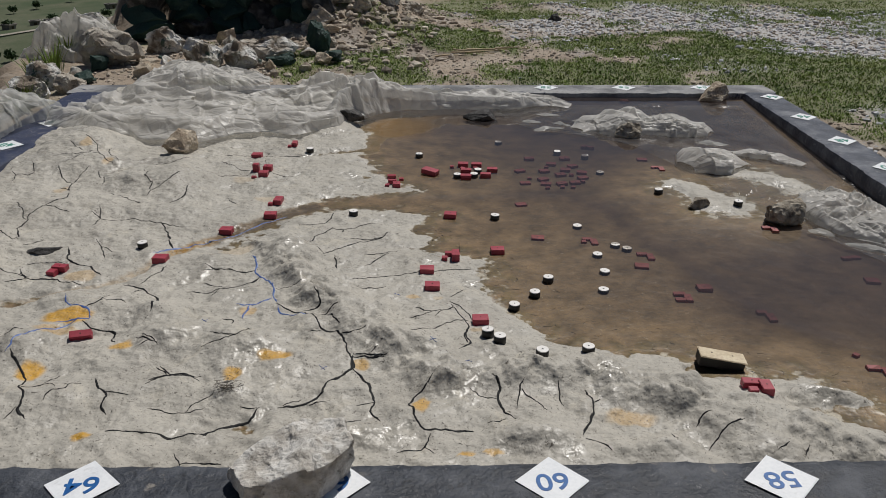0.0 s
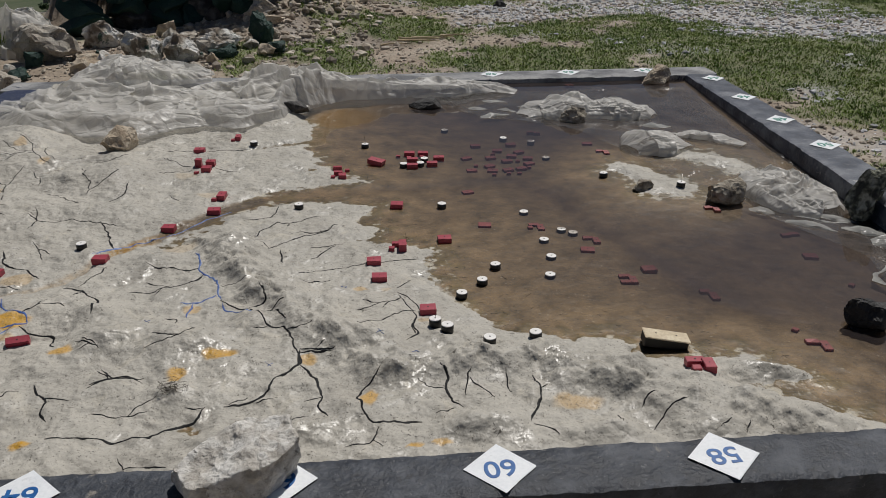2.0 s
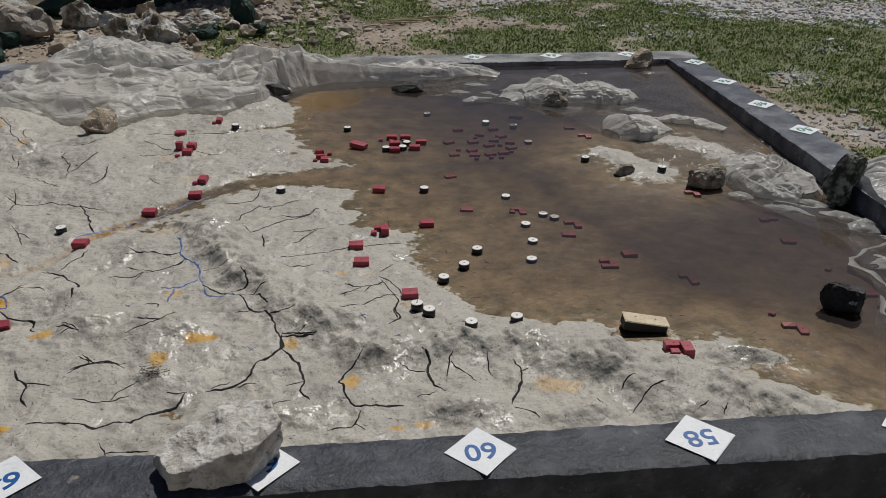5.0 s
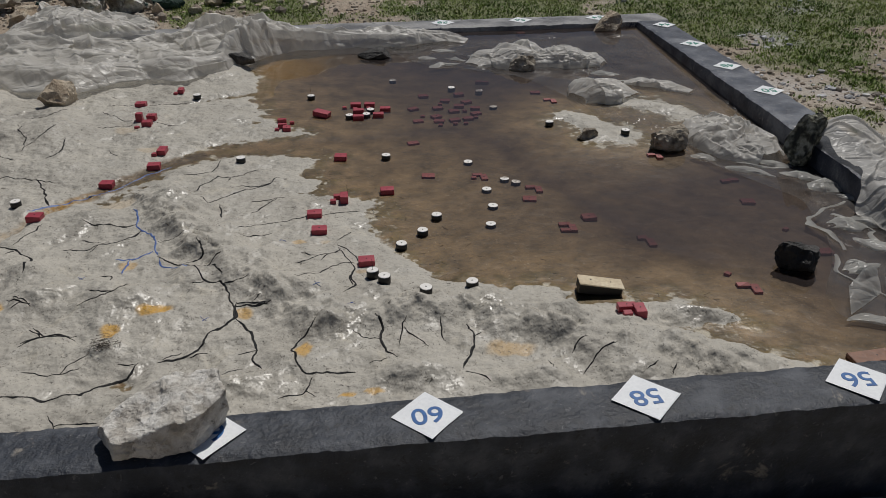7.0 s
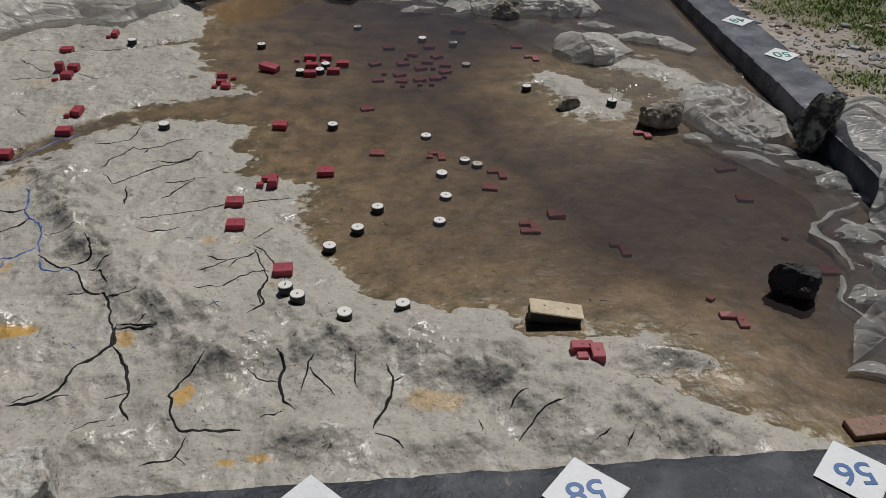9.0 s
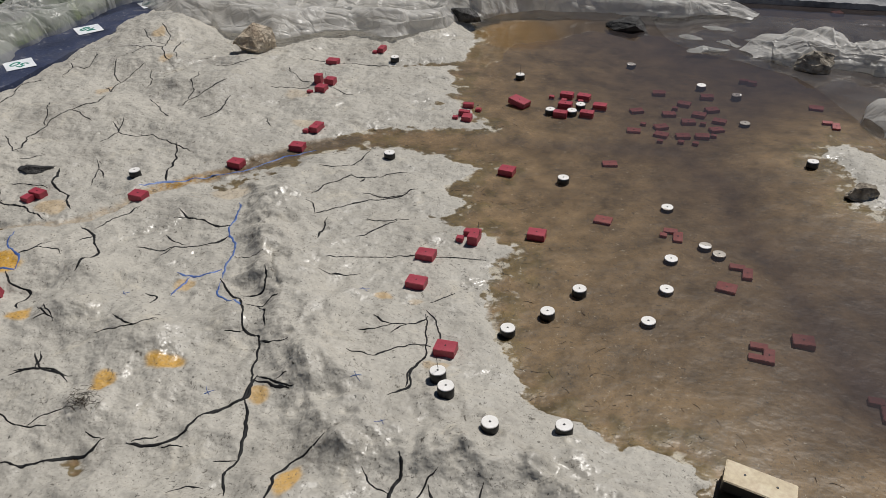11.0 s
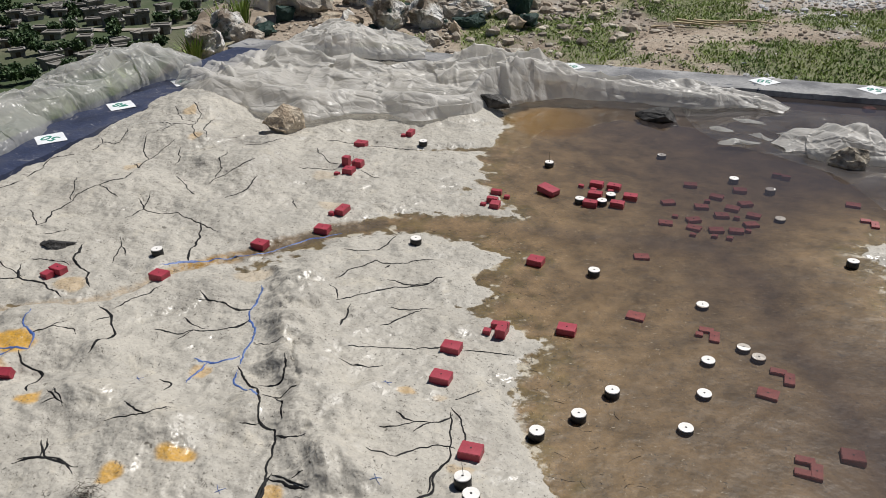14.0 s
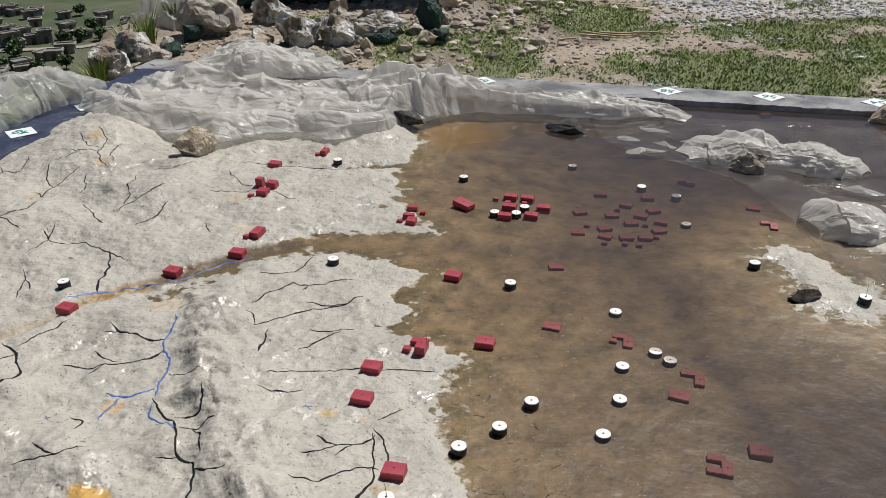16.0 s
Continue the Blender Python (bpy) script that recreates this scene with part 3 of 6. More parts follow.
NX, NY = 700, 650
gx, gy = np.meshgrid(np.linspace(INNER_W - 0.005, INNER_E + 0.005, NX), np.linspace(INNER_S - 0.005, INNER_N + 0.005, NY), indexing="ij")
relief = new("terrain_model", mesh_of("terrain_model", np.stack([gx, gy, land(gx, gy)], -1).reshape(-1, 3), grid_faces(NX, NY), MAT_CLAY))
bd, bt = along(gx + 0.01 * waves(gx, gy, 20, 43, 3), gy + 0.01 * waves(gx, gy, 20, 44, 3), BROOK)
brook = (1 - step(bd, 0.008 + 0.012 * bt, 0.022 + 0.03 * bt)) * (0.35 + 0.65 * step(bt, 0.3, 0.5))
for name, values in (("ochre", np.maximum(spots(gx, gy, OCHRE), 0.6 * spots(gx, gy, STAIN))), ("brook", brook), ("wet_bed", (1 - step(bd, 0.012 + 0.012 * bt, 0.03 + 0.03 * bt)) * step(bt + 0.02 * waves(gx, gy, 20, 45, 2), 0.52, 0.72)), ("grit_shade", spots(gx, gy, GRIT_SHADE, 0.8)), ("silt", spots(gx, gy, [(-0.42, 3.12, 0.19, 0.20, 0.8)]))):
    relief.data.attributes.new(name, "FLOAT", "POINT").data.foreach_set("value", values.ravel().astype(np.float32))
tagged(relief, "sculpted pale clay terrain model with painted rivers", "terrain model", kind="structure")

nw = 190
wx, wy = np.meshgrid(np.linspace(-1.15, INNER_E + 0.002, nw), np.linspace(INNER_S + 0.002, INNER_N + 0.002, nw), indexing="ij")
water = new("water", mesh_of("water", np.stack([wx, wy, 0 * wx], -1).reshape(-1, 3), grid_faces(nw, nw), MAT_WATER))
water.data.attributes.new("depth", "FLOAT", "POINT").data.foreach_set("value", np.clip(-land(wx, wy) / 0.025, 0, 1).ravel().astype(np.float32))
tagged(water, "shallow still brown water over mud", "water", kind="structure")
water.visible_shadow = False

# ---- basin walls: their tops fall towards the far side ----
GROUND = -0.15


def rim(y):
    return 0.097 - 0.0045 * max(y, 0) ** 2


def worn_block(name, x0, x1, y0, y1, z0, mat, wear=0.004, seed=1, skew=0.0):
    """A cast wall with slightly uneven faces and worn edges; its top follows rim()."""
    long_x = x1 - x0 > y1 - y0
    nl, nc, nz = 260, 8, 12
    l = np.linspace(0, 1, nl)
    ring = [(-1, i / nz) for i in range(nz)] + [(-1 + 2 * i / nc, 1) for i in range(nc)] + [(1, 1 - i / nz) for i in range(nz + 1)]
    verts = []
    for u in l:
        for c, h in ring:
            x = x0 + (x1 - x0) * (u if long_x else (c + 1) / 2)
            y = y0 + (y1 - y0) * ((c + 1) / 2 if long_x else u)
            x += skew * (y - 1.7) / 2.05
            z = z0 + (rim(y) - z0) * h
            p = Vector((x, y, z))
            edge = abs(c) == 1 and h > 0.999
            near = abs(c) == 1 and h > 0.9
            n = noise.noise_vector(p * 8 + Vector((seed, 0, 0))) + 0.6 * noise.noise_vector(p * 26) + (0.8 * noise.noise_vector(p * 60) if near else Vector())
            p += n * wear * (1.0 if near else 0.55)
            if edge:
                p.z -= 0.006
                if long_x:
                    p.y -= 0.005 * c
                else:
                    p.x -= 0.005 * c
            verts.append(p)
    faces = grid_faces(nl, len(ring))
    if long_x:
        faces = [f[::-1] for f in faces]
    wall = new(name, mesh_of(name, verts, faces, mat))
    wall.data.set_sharp_from_angle(angle=radians(35))
    return wall


tagged(worn_block("wall_south", -2.50, 1.91, -0.088, 0.07, GROUND - 0.1, MAT_CONCRETE, seed=1), "low black-painted concrete basin wall with scuffs", "basin wall", kind="structure")
tagged(worn_block("wall_north", -2.56, 1.995, 3.80, 4.08, GROUND - 0.1, MAT_GREYWALL, seed=2), "low dark grey concrete basin wall", "basin wall", kind="structure")
tagged(worn_block("wall_east", 1.70, 1.912, 0.06, 3.805, GROUND - 0.1, MAT_SLATEWALL, seed=3, skew=0.075), "low black concrete basin wall", "basin wall", kind="structure")
tagged(worn_block("wall_west", -2.50, -2.20, 0.06, 3.805, GROUND - 0.1, MAT_BLUEWALL, seed=4, skew=-0.03), "low blue-black painted concrete basin wall", "basin wall", kind="structure")


# ---- ground ----
def ground_height(x, y):
    x, y = np.asarray(x, float), np.asarray(y, float)
    edge = -2.85 - 0.75 * step(y, 3.6, 5.2) - 0.5 * step(y, 7, 12) + 0.12 * waves(x, y, 0.7, 20, 2)
    e = np.maximum(edge - x, 0)
    z = GROUND - 42 * (1 - np.exp(-(e / 38.0) ** 1.05)) + 0.02 * waves(x, y, 1.3, 21, 3) + 0.010 * waves(x, y, 8, 22, 3)
    z = z + 0.10 * step(y, 3.6, 5.0) * (e <= 0)
    z = z + (0.07 - 0.085 * np.clip(x, -0.6, 1.6)) * (1 - step(y, 0.0, 0.5)) * step(y, -3.5, -0.8) * step(x, -2.6, -2.0) * (1 - step(x, 1.9, 2.4))
    z = z + 0.42 * np.exp(-((x + 1.0) / 0.55) ** 2 - ((y - 6.9) / 0.9) ** 2) * (1 + 0.3 * waves(x, y, 5, 25, 3))
    z = z + 0.85 * step(y, 6.35 + 0.35 * np.cos((x + 2.15) * 1.9), 6.75 + 0.35 * np.cos((x + 2.15) * 1.9)) * step(x, -3.3, -2.9) * (1 - step(x, -1.5, -1.1)) * (1 - step(y, 7.4, 8.4))
    far = np.hypot(x, y)
    z = z + step(far, 25, 80) * 1.2 * waves(x, y, 0.02, 23, 3) + step(far, 700, 3500) * (420 + 160 * waves(x, y, 0.0012, 24, 4))
    return z - 0.05 * ((x > -2.48) & (x < 1.89) & (y > -0.07) & (y < 4.06))


def stretched(n, near, reach, power=5.0):
    u = np.linspace(-1, 1, n)
    return near * u + np.sign(u) * (reach - near) * np.abs(u) ** power


def grass_mask(x, y):
    base = step(x, -0.9, 0.6) * step(y, 4.1, 4.25) + 0.9 * step(x, 1.98, 2.3) * step(y, 0.8, 2.4) + 0.35 * step(x, -2.2, -1.2) * (1 - step(y, 5.2, 5.8)) * step(y, 4.0, 4.1)
    base = base - 1.1 * gravel_mask(x, y) - 0.7 * np.exp(-((x - 1.2) / 0.35) ** 2 - ((y - 4.35) / 0.18) ** 2) + 0.3 * step(x, 2.0, 2.4) * step(y, 1.2, 2.2) * (1 - step(y, 4.0, 5.0))
    return np.clip(2.4 * (0.8 * base + 0.9 * waves(x, y, 1.7, 26, 5) - 0.40 + 0.35 * waves(x, y, 7, 29, 3)), 0, 1) * (np.hypot(x, y) < 60)


def gravel_mask(x, y):
    a = np.exp(-((x - 0.9) / 0.6) ** 2 - ((y - 6.8) / 0.55) ** 2) + np.exp(-((x - 2.7) / 1.4) ** 2 - ((y - 7.5) / 0.9) ** 2) + np.exp(-((x - 3.6) / 0.9) ** 2 - ((y - 6.2) / 0.6) ** 2) + np.exp(-((x - 4.2) / 0.9) ** 2 - ((y - 5.4) / 0.5) ** 2)
    a = a + 0.8 * np.exp(-((x - 2.6) / 0.6) ** 2 - ((y - 1.2) / 1.3) ** 2)
    return np.clip(2.2 * a + 1.0 * waves(x, y, 1.8, 27, 4) - 0.55, 0, 1)


NG = 380
ax = stretched(NG, 9.0, 4000, 7.0) - 0.3
ay = stretched(NG, 10.0, 4000, 7.0) + 3.0
px, py = np.meshgrid(ax, ay, indexing="ij")
pz = ground_height(px, py)
ground = new("ground", mesh_of("ground", np.stack([px, py, pz], -1).reshape(-1, 3), grid_faces(NG, NG), MAT_GROUND))
tagged(ground, "stony brown soil with grass and gravel above a green valley", "ground", kind="structure")
fields = step(-pz, 6, 14) * np.clip(1.3 + 0.7 * waves(px, py, 0.018, 28, 3), 0.55, 1)
for name, values in (("grass", grass_mask(px, py)), ("gravel", gravel_mask(px, py)), ("field", fields), ("apron", (1 - step(py, 0.0, 0.4)) * step(py, -2.2, -1.2) * step(px, -2.6, -2.3) * (1 - step(px, 2.0, 2.4)))):
    ground.data.attributes.new(name, "FLOAT", "POINT").data.foreach_set("value", values.ravel().astype(np.float32))

scrub = np.random.RandomState(5)


def scattered(n, x0, x1, y0, y1, mask):
    x, y = scrub.uniform(x0, x1, n), scrub.uniform(y0, y1, n)
    ok = scrub.uniform(0, 1, n) < mask(x, y)
    return x[ok], y[ok]


def outside(x, y):
    return ~((x > -2.6) & (x < 2.03) & (y > -0.12) & (y < 4.11))


# low leafy grass: little upright blades
bx, by = scattered(300000, -2.6, 7.0, 1.2, 11.5, lambda x, y: grass_mask(x, y) * outside(x, y) * (0.4 + 0.6 * (y < 8)))
bx, by = np.repeat(bx, 2), np.repeat(by, 2)
nb = len(bx)
a, r, tall, w = scrub.uniform(0, 6.283, nb), scrub.uniform(0, 0.03, nb), scrub.uniform(0.006, 0.020, nb), scrub.uniform(0.0025, 0.006, nb)
bx, by, b = bx + r * np.cos(a), by + r * np.sin(a), scrub.uniform(0, 6.283, nb)
bz, lean = ground_height(bx, by), scrub.uniform(0.4, 1.8, nb) * tall
sb, cb = np.sin(b), np.cos(b)
blade = [(bx - w * sb, by + w * cb, bz - 0.004), (bx + w * sb, by - w * cb, bz - 0.004), (bx + w * 0.9 * sb + lean * 0.6 * cb, by - w * 0.9 * cb + lean * 0.6 * sb, bz + tall * 0.7), (bx + lean * cb, by + lean * sb, bz + tall)]
verts = np.stack([np.stack(q, -1) for q in blade], 1).reshape(-1, 3)
faces = (np.array([[0, 1, 2], [0, 2, 3]])[None] + 4 * np.arange(nb)[:, None, None]).reshape(-1, 3).tolist()
tagged(new("grass", mesh_of("grass", verts, faces, MAT_GRASS, False)), "short green grass and leafy weeds", "grass", kind="stuff")


def pebbles(name, xs, ys, small, large, mat, label, squash=0.6):
    """Loose stones as one joined mesh: jittered twenty-sided lumps, half sunk."""
    bm = bmesh.new()
    bmesh.ops.create_icosphere(bm, subdivisions=1, radius=1.0)
    unit, tris = np.array([v.co[:] for v in bm.verts]), np.array([[v.index for v in f.verts] for f in bm.faces])
    bm.free()
    n = len(xs)
    size = small + (large - small) * scrub.uniform(0, 1, n) ** 3
    dims = size[:, None] * np.stack([scrub.uniform(0.7, 1.3, n), scrub.uniform(0.5, 1.0, n), scrub.uniform(0.35, squash + 0.2, n)], -1)
    p = unit[None] * (1 + scrub.uniform(-0.28, 0.18, (n, len(unit), 1))) * dims[:, None]
    turn = scrub.uniform(0, 6.283, n)
    c, s = np.cos(turn)[:, None], np.sin(turn)[:, None]
    x, y = p[..., 0] * c - p[..., 1] * s, p[..., 0] * s + p[..., 1] * c
    out = np.stack([x + xs[:, None], y + ys[:, None], p[..., 2] + (ground_height(xs, ys) + 0.25 * dims[:, 2])[:, None]], -1)
    f = (tris[None] + (np.arange(n) * len(unit))[:, None, None]).reshape(-1, 3)
    return tagged(new(name, mesh_of(name, out.reshape(-1, 3), f.tolist(), mat, False)), label, name.replace("_", " "), kind="stuff")


gx2, gy2 = scattered(34000, 0, 6.5, 0.2, 10.5, lambda x, y: gravel_mask(x, y) * outside(x, y))
pebbles("gravel", gx2, gy2, 0.009, 0.034, MAT_GRAVEL, "loose grey gravel")
dx2, dy2 = scattered(52000, -2.8, 5.0, -0.2, 8.5, lambda x, y: np.clip(0.9 - grass_mask(x, y), 0, 1) * outside(x, y))
pebbles("small_stones", dx2, dy2, 0.004, 0.026, MAT_RUBBLE, "small brown and tan stones in the soil")
rx2, ry2 = scrub.normal(-0.95, 0.42, 1800), scrub.normal(6.5, 0.8, 1800)
pebbles("rubble", rx2, ry2, 0.008, 0.06, MAT_RUBBLE, "heap of broken stones and soil")


# ---- number cards ----
def number_card(x, y, turn, text, ink, side=0.113):
    bm = bmesh.new()
    bmesh.ops.create_cube(bm, size=1)
    bmesh.ops.scale(bm, vec=(side, side, 0.0012), verts=bm.verts)
    for v in bm.verts:
        v.co += Vector((random.uniform(-1, 1), random.uniform(-1, 1), 0)) * 0.003
    bmesh.ops.bevel(bm, geom=bm.edges[:], offset=0.0003, segments=1, affect="EDGES")
    card = tagged(part("number_card", bm, MAT_TILE), "white square card with a painted number", "number card", "cards on the basin wall")
    card.matrix_world = pose(x, y, rim(y) + 0.0035, 0, 0, turn)
    font = bpy.data.curves.new("number", "FONT")
    font.body, font.size, font.align_x, font.align_y, font.extrude, font.offset = text, 0.074, "CENTER", "CENTER", 0.0006, 0.0008
    font.materials.append(ink)
    ob = new("number", font)
    ob.parent = card
    ob.matrix_basis = pose(0, 0, 0.0009, 0, 0, 180 - turn + random.uniform(-9, 9))
    tagged(ob, "brush-painted number")
    return card


for x, text in ((-0.47, "62"), (0.0, "60"), (0.495, "58"), (1.003, "56"), (1.5, "54"), (-1.0, "64"), (-1.5, "66")):
    number_card(x, -0.004, 45, text, MAT_BLUEINK)
for x, text in ((-1.011, "64"), (-0.483, "62"), (0.519, "58"), (1.034, "56"), (1.555, "54")):
    number_card(x, 3.95, 45, text, MAT_GREENINK)
for x, y, text in ((1.907, 3.652, "44"), (1.876, 3.119, "46"), (1.856, 2.61, "48"), (1.855, 2.15, "50")):
    number_card(x, y, 40, text, MAT_GREENINK, 0.105)
for x, y, text in ((-2.338, 2.538, "48"), (-2.309, 2.051, "50"), (-2.30, 2.99, "46")):
    number_card(x, y, 51, text, MAT_GREENINK)


# ---- model buildings and discs ----
def model_block(x, y, size=(0.050, 0.040, 0.022), turn=None, tilt=(0, 0), lift=0.0, label="small dark red painted wooden block", mat=None):
    ground_z = height(x, y)
    if x > 0.12 and y > 0.9 and ground_z < -0.008:
        size = (size[0], size[1], max(0.010, min(size[2], -0.0035 - ground_z)))
    if mat is None and x > 0.7 and y < 3:
        size = (size[0], size[1], 0.011)
    if mat is None and (x > 0.7 and y < 3 or ground_z < -0.002 and x > 0.12 and y > 0.9):
        mat, label = MAT_SILTED, "dull red block coated in silt under the water"
    bm = bmesh.new()
    bmesh.ops.create_cube(bm, size=1)
    bmesh.ops.scale(bm, vec=size, verts=bm.verts)
    for v in bm.verts:
        v.co += Vector([random.uniform(-1, 1) * 0.0008 for _ in range(3)])
    bmesh.ops.bevel(bm, geom=bm.edges[:], offset=0.0011, segments=2, affect="EDGES")
    block = part("model_block", bm, mat or MAT_RED)
    tagged(block, label, "model block", "red model buildings")
    block.matrix_world = pose(x, y, height(x, y) + size[2] / 2 - 0.002 + lift, *tilt, random.uniform(-11, 3) if turn is None else turn)
    if size[0] * size[1] > 0.0009:
        bm = bmesh.new()
        bmesh.ops.create_cone(bm, cap_ends=True, segments=10, radius1=0.0022, radius2=0.0022, depth=0.0016)
        part("hole", bm, MAT_BLACK, block, "dark drilled hole").location.z = size[2] / 2
    return block


HALF, LONG, SIDE, BIT = (0.040, 0.022, 0.020), (0.026, 0.050, 0.022), (0.034, 0.022, 0.020), (0.020, 0.018, 0.014)


def disc_at(x, y, r=0.0185, h=0.019, top_z=None):
    if top_z is not None:
        h = max(0.012, top_z - height(x, y))
    bm = bmesh.new()
    bmesh.ops.create_cone(bm, cap_ends=True, segments=28, radius1=r, radius2=r, depth=h)
    bmesh.ops.bevel(bm, geom=[e for e in bm.edges if abs(e.verts[0].co.z - e.verts[1].co.z) < 1e-5], offset=0.001, segments=1, affect="EDGES")
    disc = tagged(part("marker_disc", bm, MAT_BLACK), "round black marker disc with a white painted top", "marker disc", "marker discs")
    disc.data.shade_smooth()
    disc.matrix_world = pose(x, y, height(x, y) - 0.001 + h / 2, random.uniform(-2, 2), random.uniform(-2, 2))
    bm = bmesh.new()
    bmesh.ops.create_cone(bm, cap_ends=True, segments=28, radius1=r * 0.97, radius2=r * 0.94, depth=0.002)
    part("top", bm, MAT_WHITE, disc, "white painted top").location.z = h / 2 + 0.0006
    bm = bmesh.new()
    bmesh.ops.create_cone(bm, cap_ends=True, segments=10, radius1=0.0026, radius2=0.0026, depth=0.001)
    part("hole", bm, MAT_BLACK, disc, "dark drilled hole").location.z = h / 2 + 0.0014
    return disc


# the town in the shallows
for x, y in [(-0.09, 2.433), (-0.024, 2.432), (-0.08, 2.336), (0.047, 2.356), (-0.084, 2.25), (0.01, 2.276)]:
    model_block(x, y, (0.050, 0.032, 0.024))
for x, y in [(-0.095, 2.388), (-0.031, 2.398), (-0.145, 2.411)]:
    model_block(x, y, BIT)
# the drowned town
for i, (x, y) in enumerate([(0.25, 2.564), (0.183, 2.372), (0.349, 2.479), (0.301, 2.37), (0.43, 2.566), (0.452, 2.445), (0.407, 2.389), (0.373, 2.318), (0.19, 2.196), (0.281, 2.25), (0.286, 2.185), (0.36, 2.191), (0.425, 2.204), (0.472, 2.27), (0.48, 2.348), (0.14, 1.913)]):
    model_block(x, y, (0.048, 0.034, 0.018), turn=(5, 25, -12, 14)[i % 4])
for x, y in [(0.319, 2.427), (0.217, 2.258), (0.286, 2.131), (0.356, 2.141), (0.424, 2.311), (0.463, 2.216), (0.405, 2.139)]:
    model_block(x, y, BIT)
# houses of one, two or three blocks
for x, y in [(-1.112, 2.53), (-0.913, 1.753), (-1.054, 1.579), (-1.218, 1.272), (-0.171, 1.758), (-0.003, 1.403), (0.167, 1.545), (-0.268, 1.201), (-0.25, 1.066), (-0.102, 0.833),
             (0.693, 1.12), (0.517, 1.293), (1.313, 1.181), (1.391, 0.782), (0.821, 2.55)]:
    model_block(x, y)
for rows in ([(-0.949, 2.695, LONG), (-0.971, 2.665, BIT)], [(-1.071, 2.294, (0.028, 0.028, 0.042)), (-1.012, 2.275, (0.04, 0.036, 0.026)), (-1.020, 2.205, (0.042, 0.04, 0.022)), (-1.062, 2.185, BIT)],
             [(-0.903, 1.893, (0.034, 0.058, 0.022)), (-0.93, 1.862, BIT)], [(-0.432, 2.236, HALF), (-0.405, 2.118, (0.034, 0.04, 0.022)), (-0.386, 2.212, BIT), (-0.448, 2.112, BIT), (-0.425, 2.155, HALF)],
             [(-0.182, 1.352, HALF), (-0.163, 1.318, (0.028, 0.050, 0.028)), (-0.203, 1.312, BIT)], [(0.360, 1.535, HALF), (0.382, 1.508, LONG), (0.342, 1.508, BIT)], [(0.543, 1.398, HALF), (0.569, 1.372, LONG)],
             [(0.592, 1.072, HALF), (0.614, 1.042, LONG), (0.585, 1.030, SIDE)], [(0.605, 0.452, (0.050, 0.028, 0.022)), (0.634, 0.424, (0.030, 0.050, 0.021)), (0.599, 0.418, (0.024, 0.022, 0.014))], [(0.833, 0.957, SIDE), (0.852, 0.92, LONG)],
             [(1.020, 0.594, HALF), (1.050, 0.570, LONG)], [(1.104, 1.634, SIDE), (1.130, 1.617, LONG)], [(1.309, 1.369, SIDE), (1.345, 1.376, HALF)], [(0.565, 2.765, SIDE), (0.598, 2.753, SIDE)],
             [(0.846, 2.401, SIDE), (0.872, 2.371, LONG)], [(-1.556, 1.225, (0.05, 0.03, 0.022)), (-1.572, 1.194, (0.03, 0.03, 0.02))]):
    turn = random.uniform(-9, 2)
    for x, y, size in rows:
        model_block(x, y, size, turn)
for x, y in [(1.341, 0.949), (1.377, 0.694), (1.006, 0.67)]:
    model_block(x, y, BIT, 40)
model_block(-0.251, 2.312, (0.075, 0.045, 0.022), -28, (0, 6), 0.006, "large dark red block lying askew")
model_block(-1.292, 0.729, (0.062, 0.026, 0.022), 14, (24, 0), 0.004, "chipped red block lying tilted on the clay")
model_block(1.0, 3.76, (0.05, 0.04, 0.05), 20, label="red block against the basin wall")
model_block(1.195, 0.19, (0.145, 0.05, 0.018), 4, label="long reddish brown wooden bar lying in the water", mat=MAT_BROWN)
for x, y in [(-0.124, 2.264), (-0.023, 2.34), (-0.045, 2.274), (-0.306, 2.577), (0.014, 1.747), (0.016, 0.956), (0.095, 1.05), (0.156, 1.165), (0.06, 0.604), (0.203, 0.655), (-0.57, 1.745), (1.06, 1.845), (0.77, 2.035), (-0.86, 2.61)]:
    disc_at(x, y, h=0.021)
for x, y, top_z in [(0.115, 2.83, 0.001), (0.405, 2.654, 0.003), (0.538, 2.589, 0.001), (0.567, 2.337, -0.001), (0.342, 1.661, 0.001), (0.457, 1.473, -0.001), (0.495, 1.44, -0.002), (0.371, 1.382, 0.001), (0.369, 1.236, -0.001), (0.336, 1.091, -0.002)]:
    disc_at(x, y, top_z=top_z - 0.002)
disc_at(-0.087, 0.726, h=0.026)
disc_at(-0.055, 0.679, h=0.026)
disc_at(-1.325, 1.408, h=0.026)


def pin(x, y, base, tall, lean=4.0):
    bm = bmesh.new()
    bmesh.ops.create_cone(bm, cap_ends=True, segments=6, radius1=0.0007, radius2=0.0005, depth=tall)
    ob = tagged(part("wire_pin", bm, MAT_BLACK), "thin upright wire pin stuck in the model", "wire pin", "wire pins")
    ob.matrix_world = pose(x, y, height(x, y) + base + tall / 2, lean, -lean, 0)


for x, y in [(-0.150, 1.320), (-1.013, 2.243), (-0.306, 2.577), (1.06, 1.845), (-0.087, 0.726)]:
    pin(x, y, 0.018, 0.045)


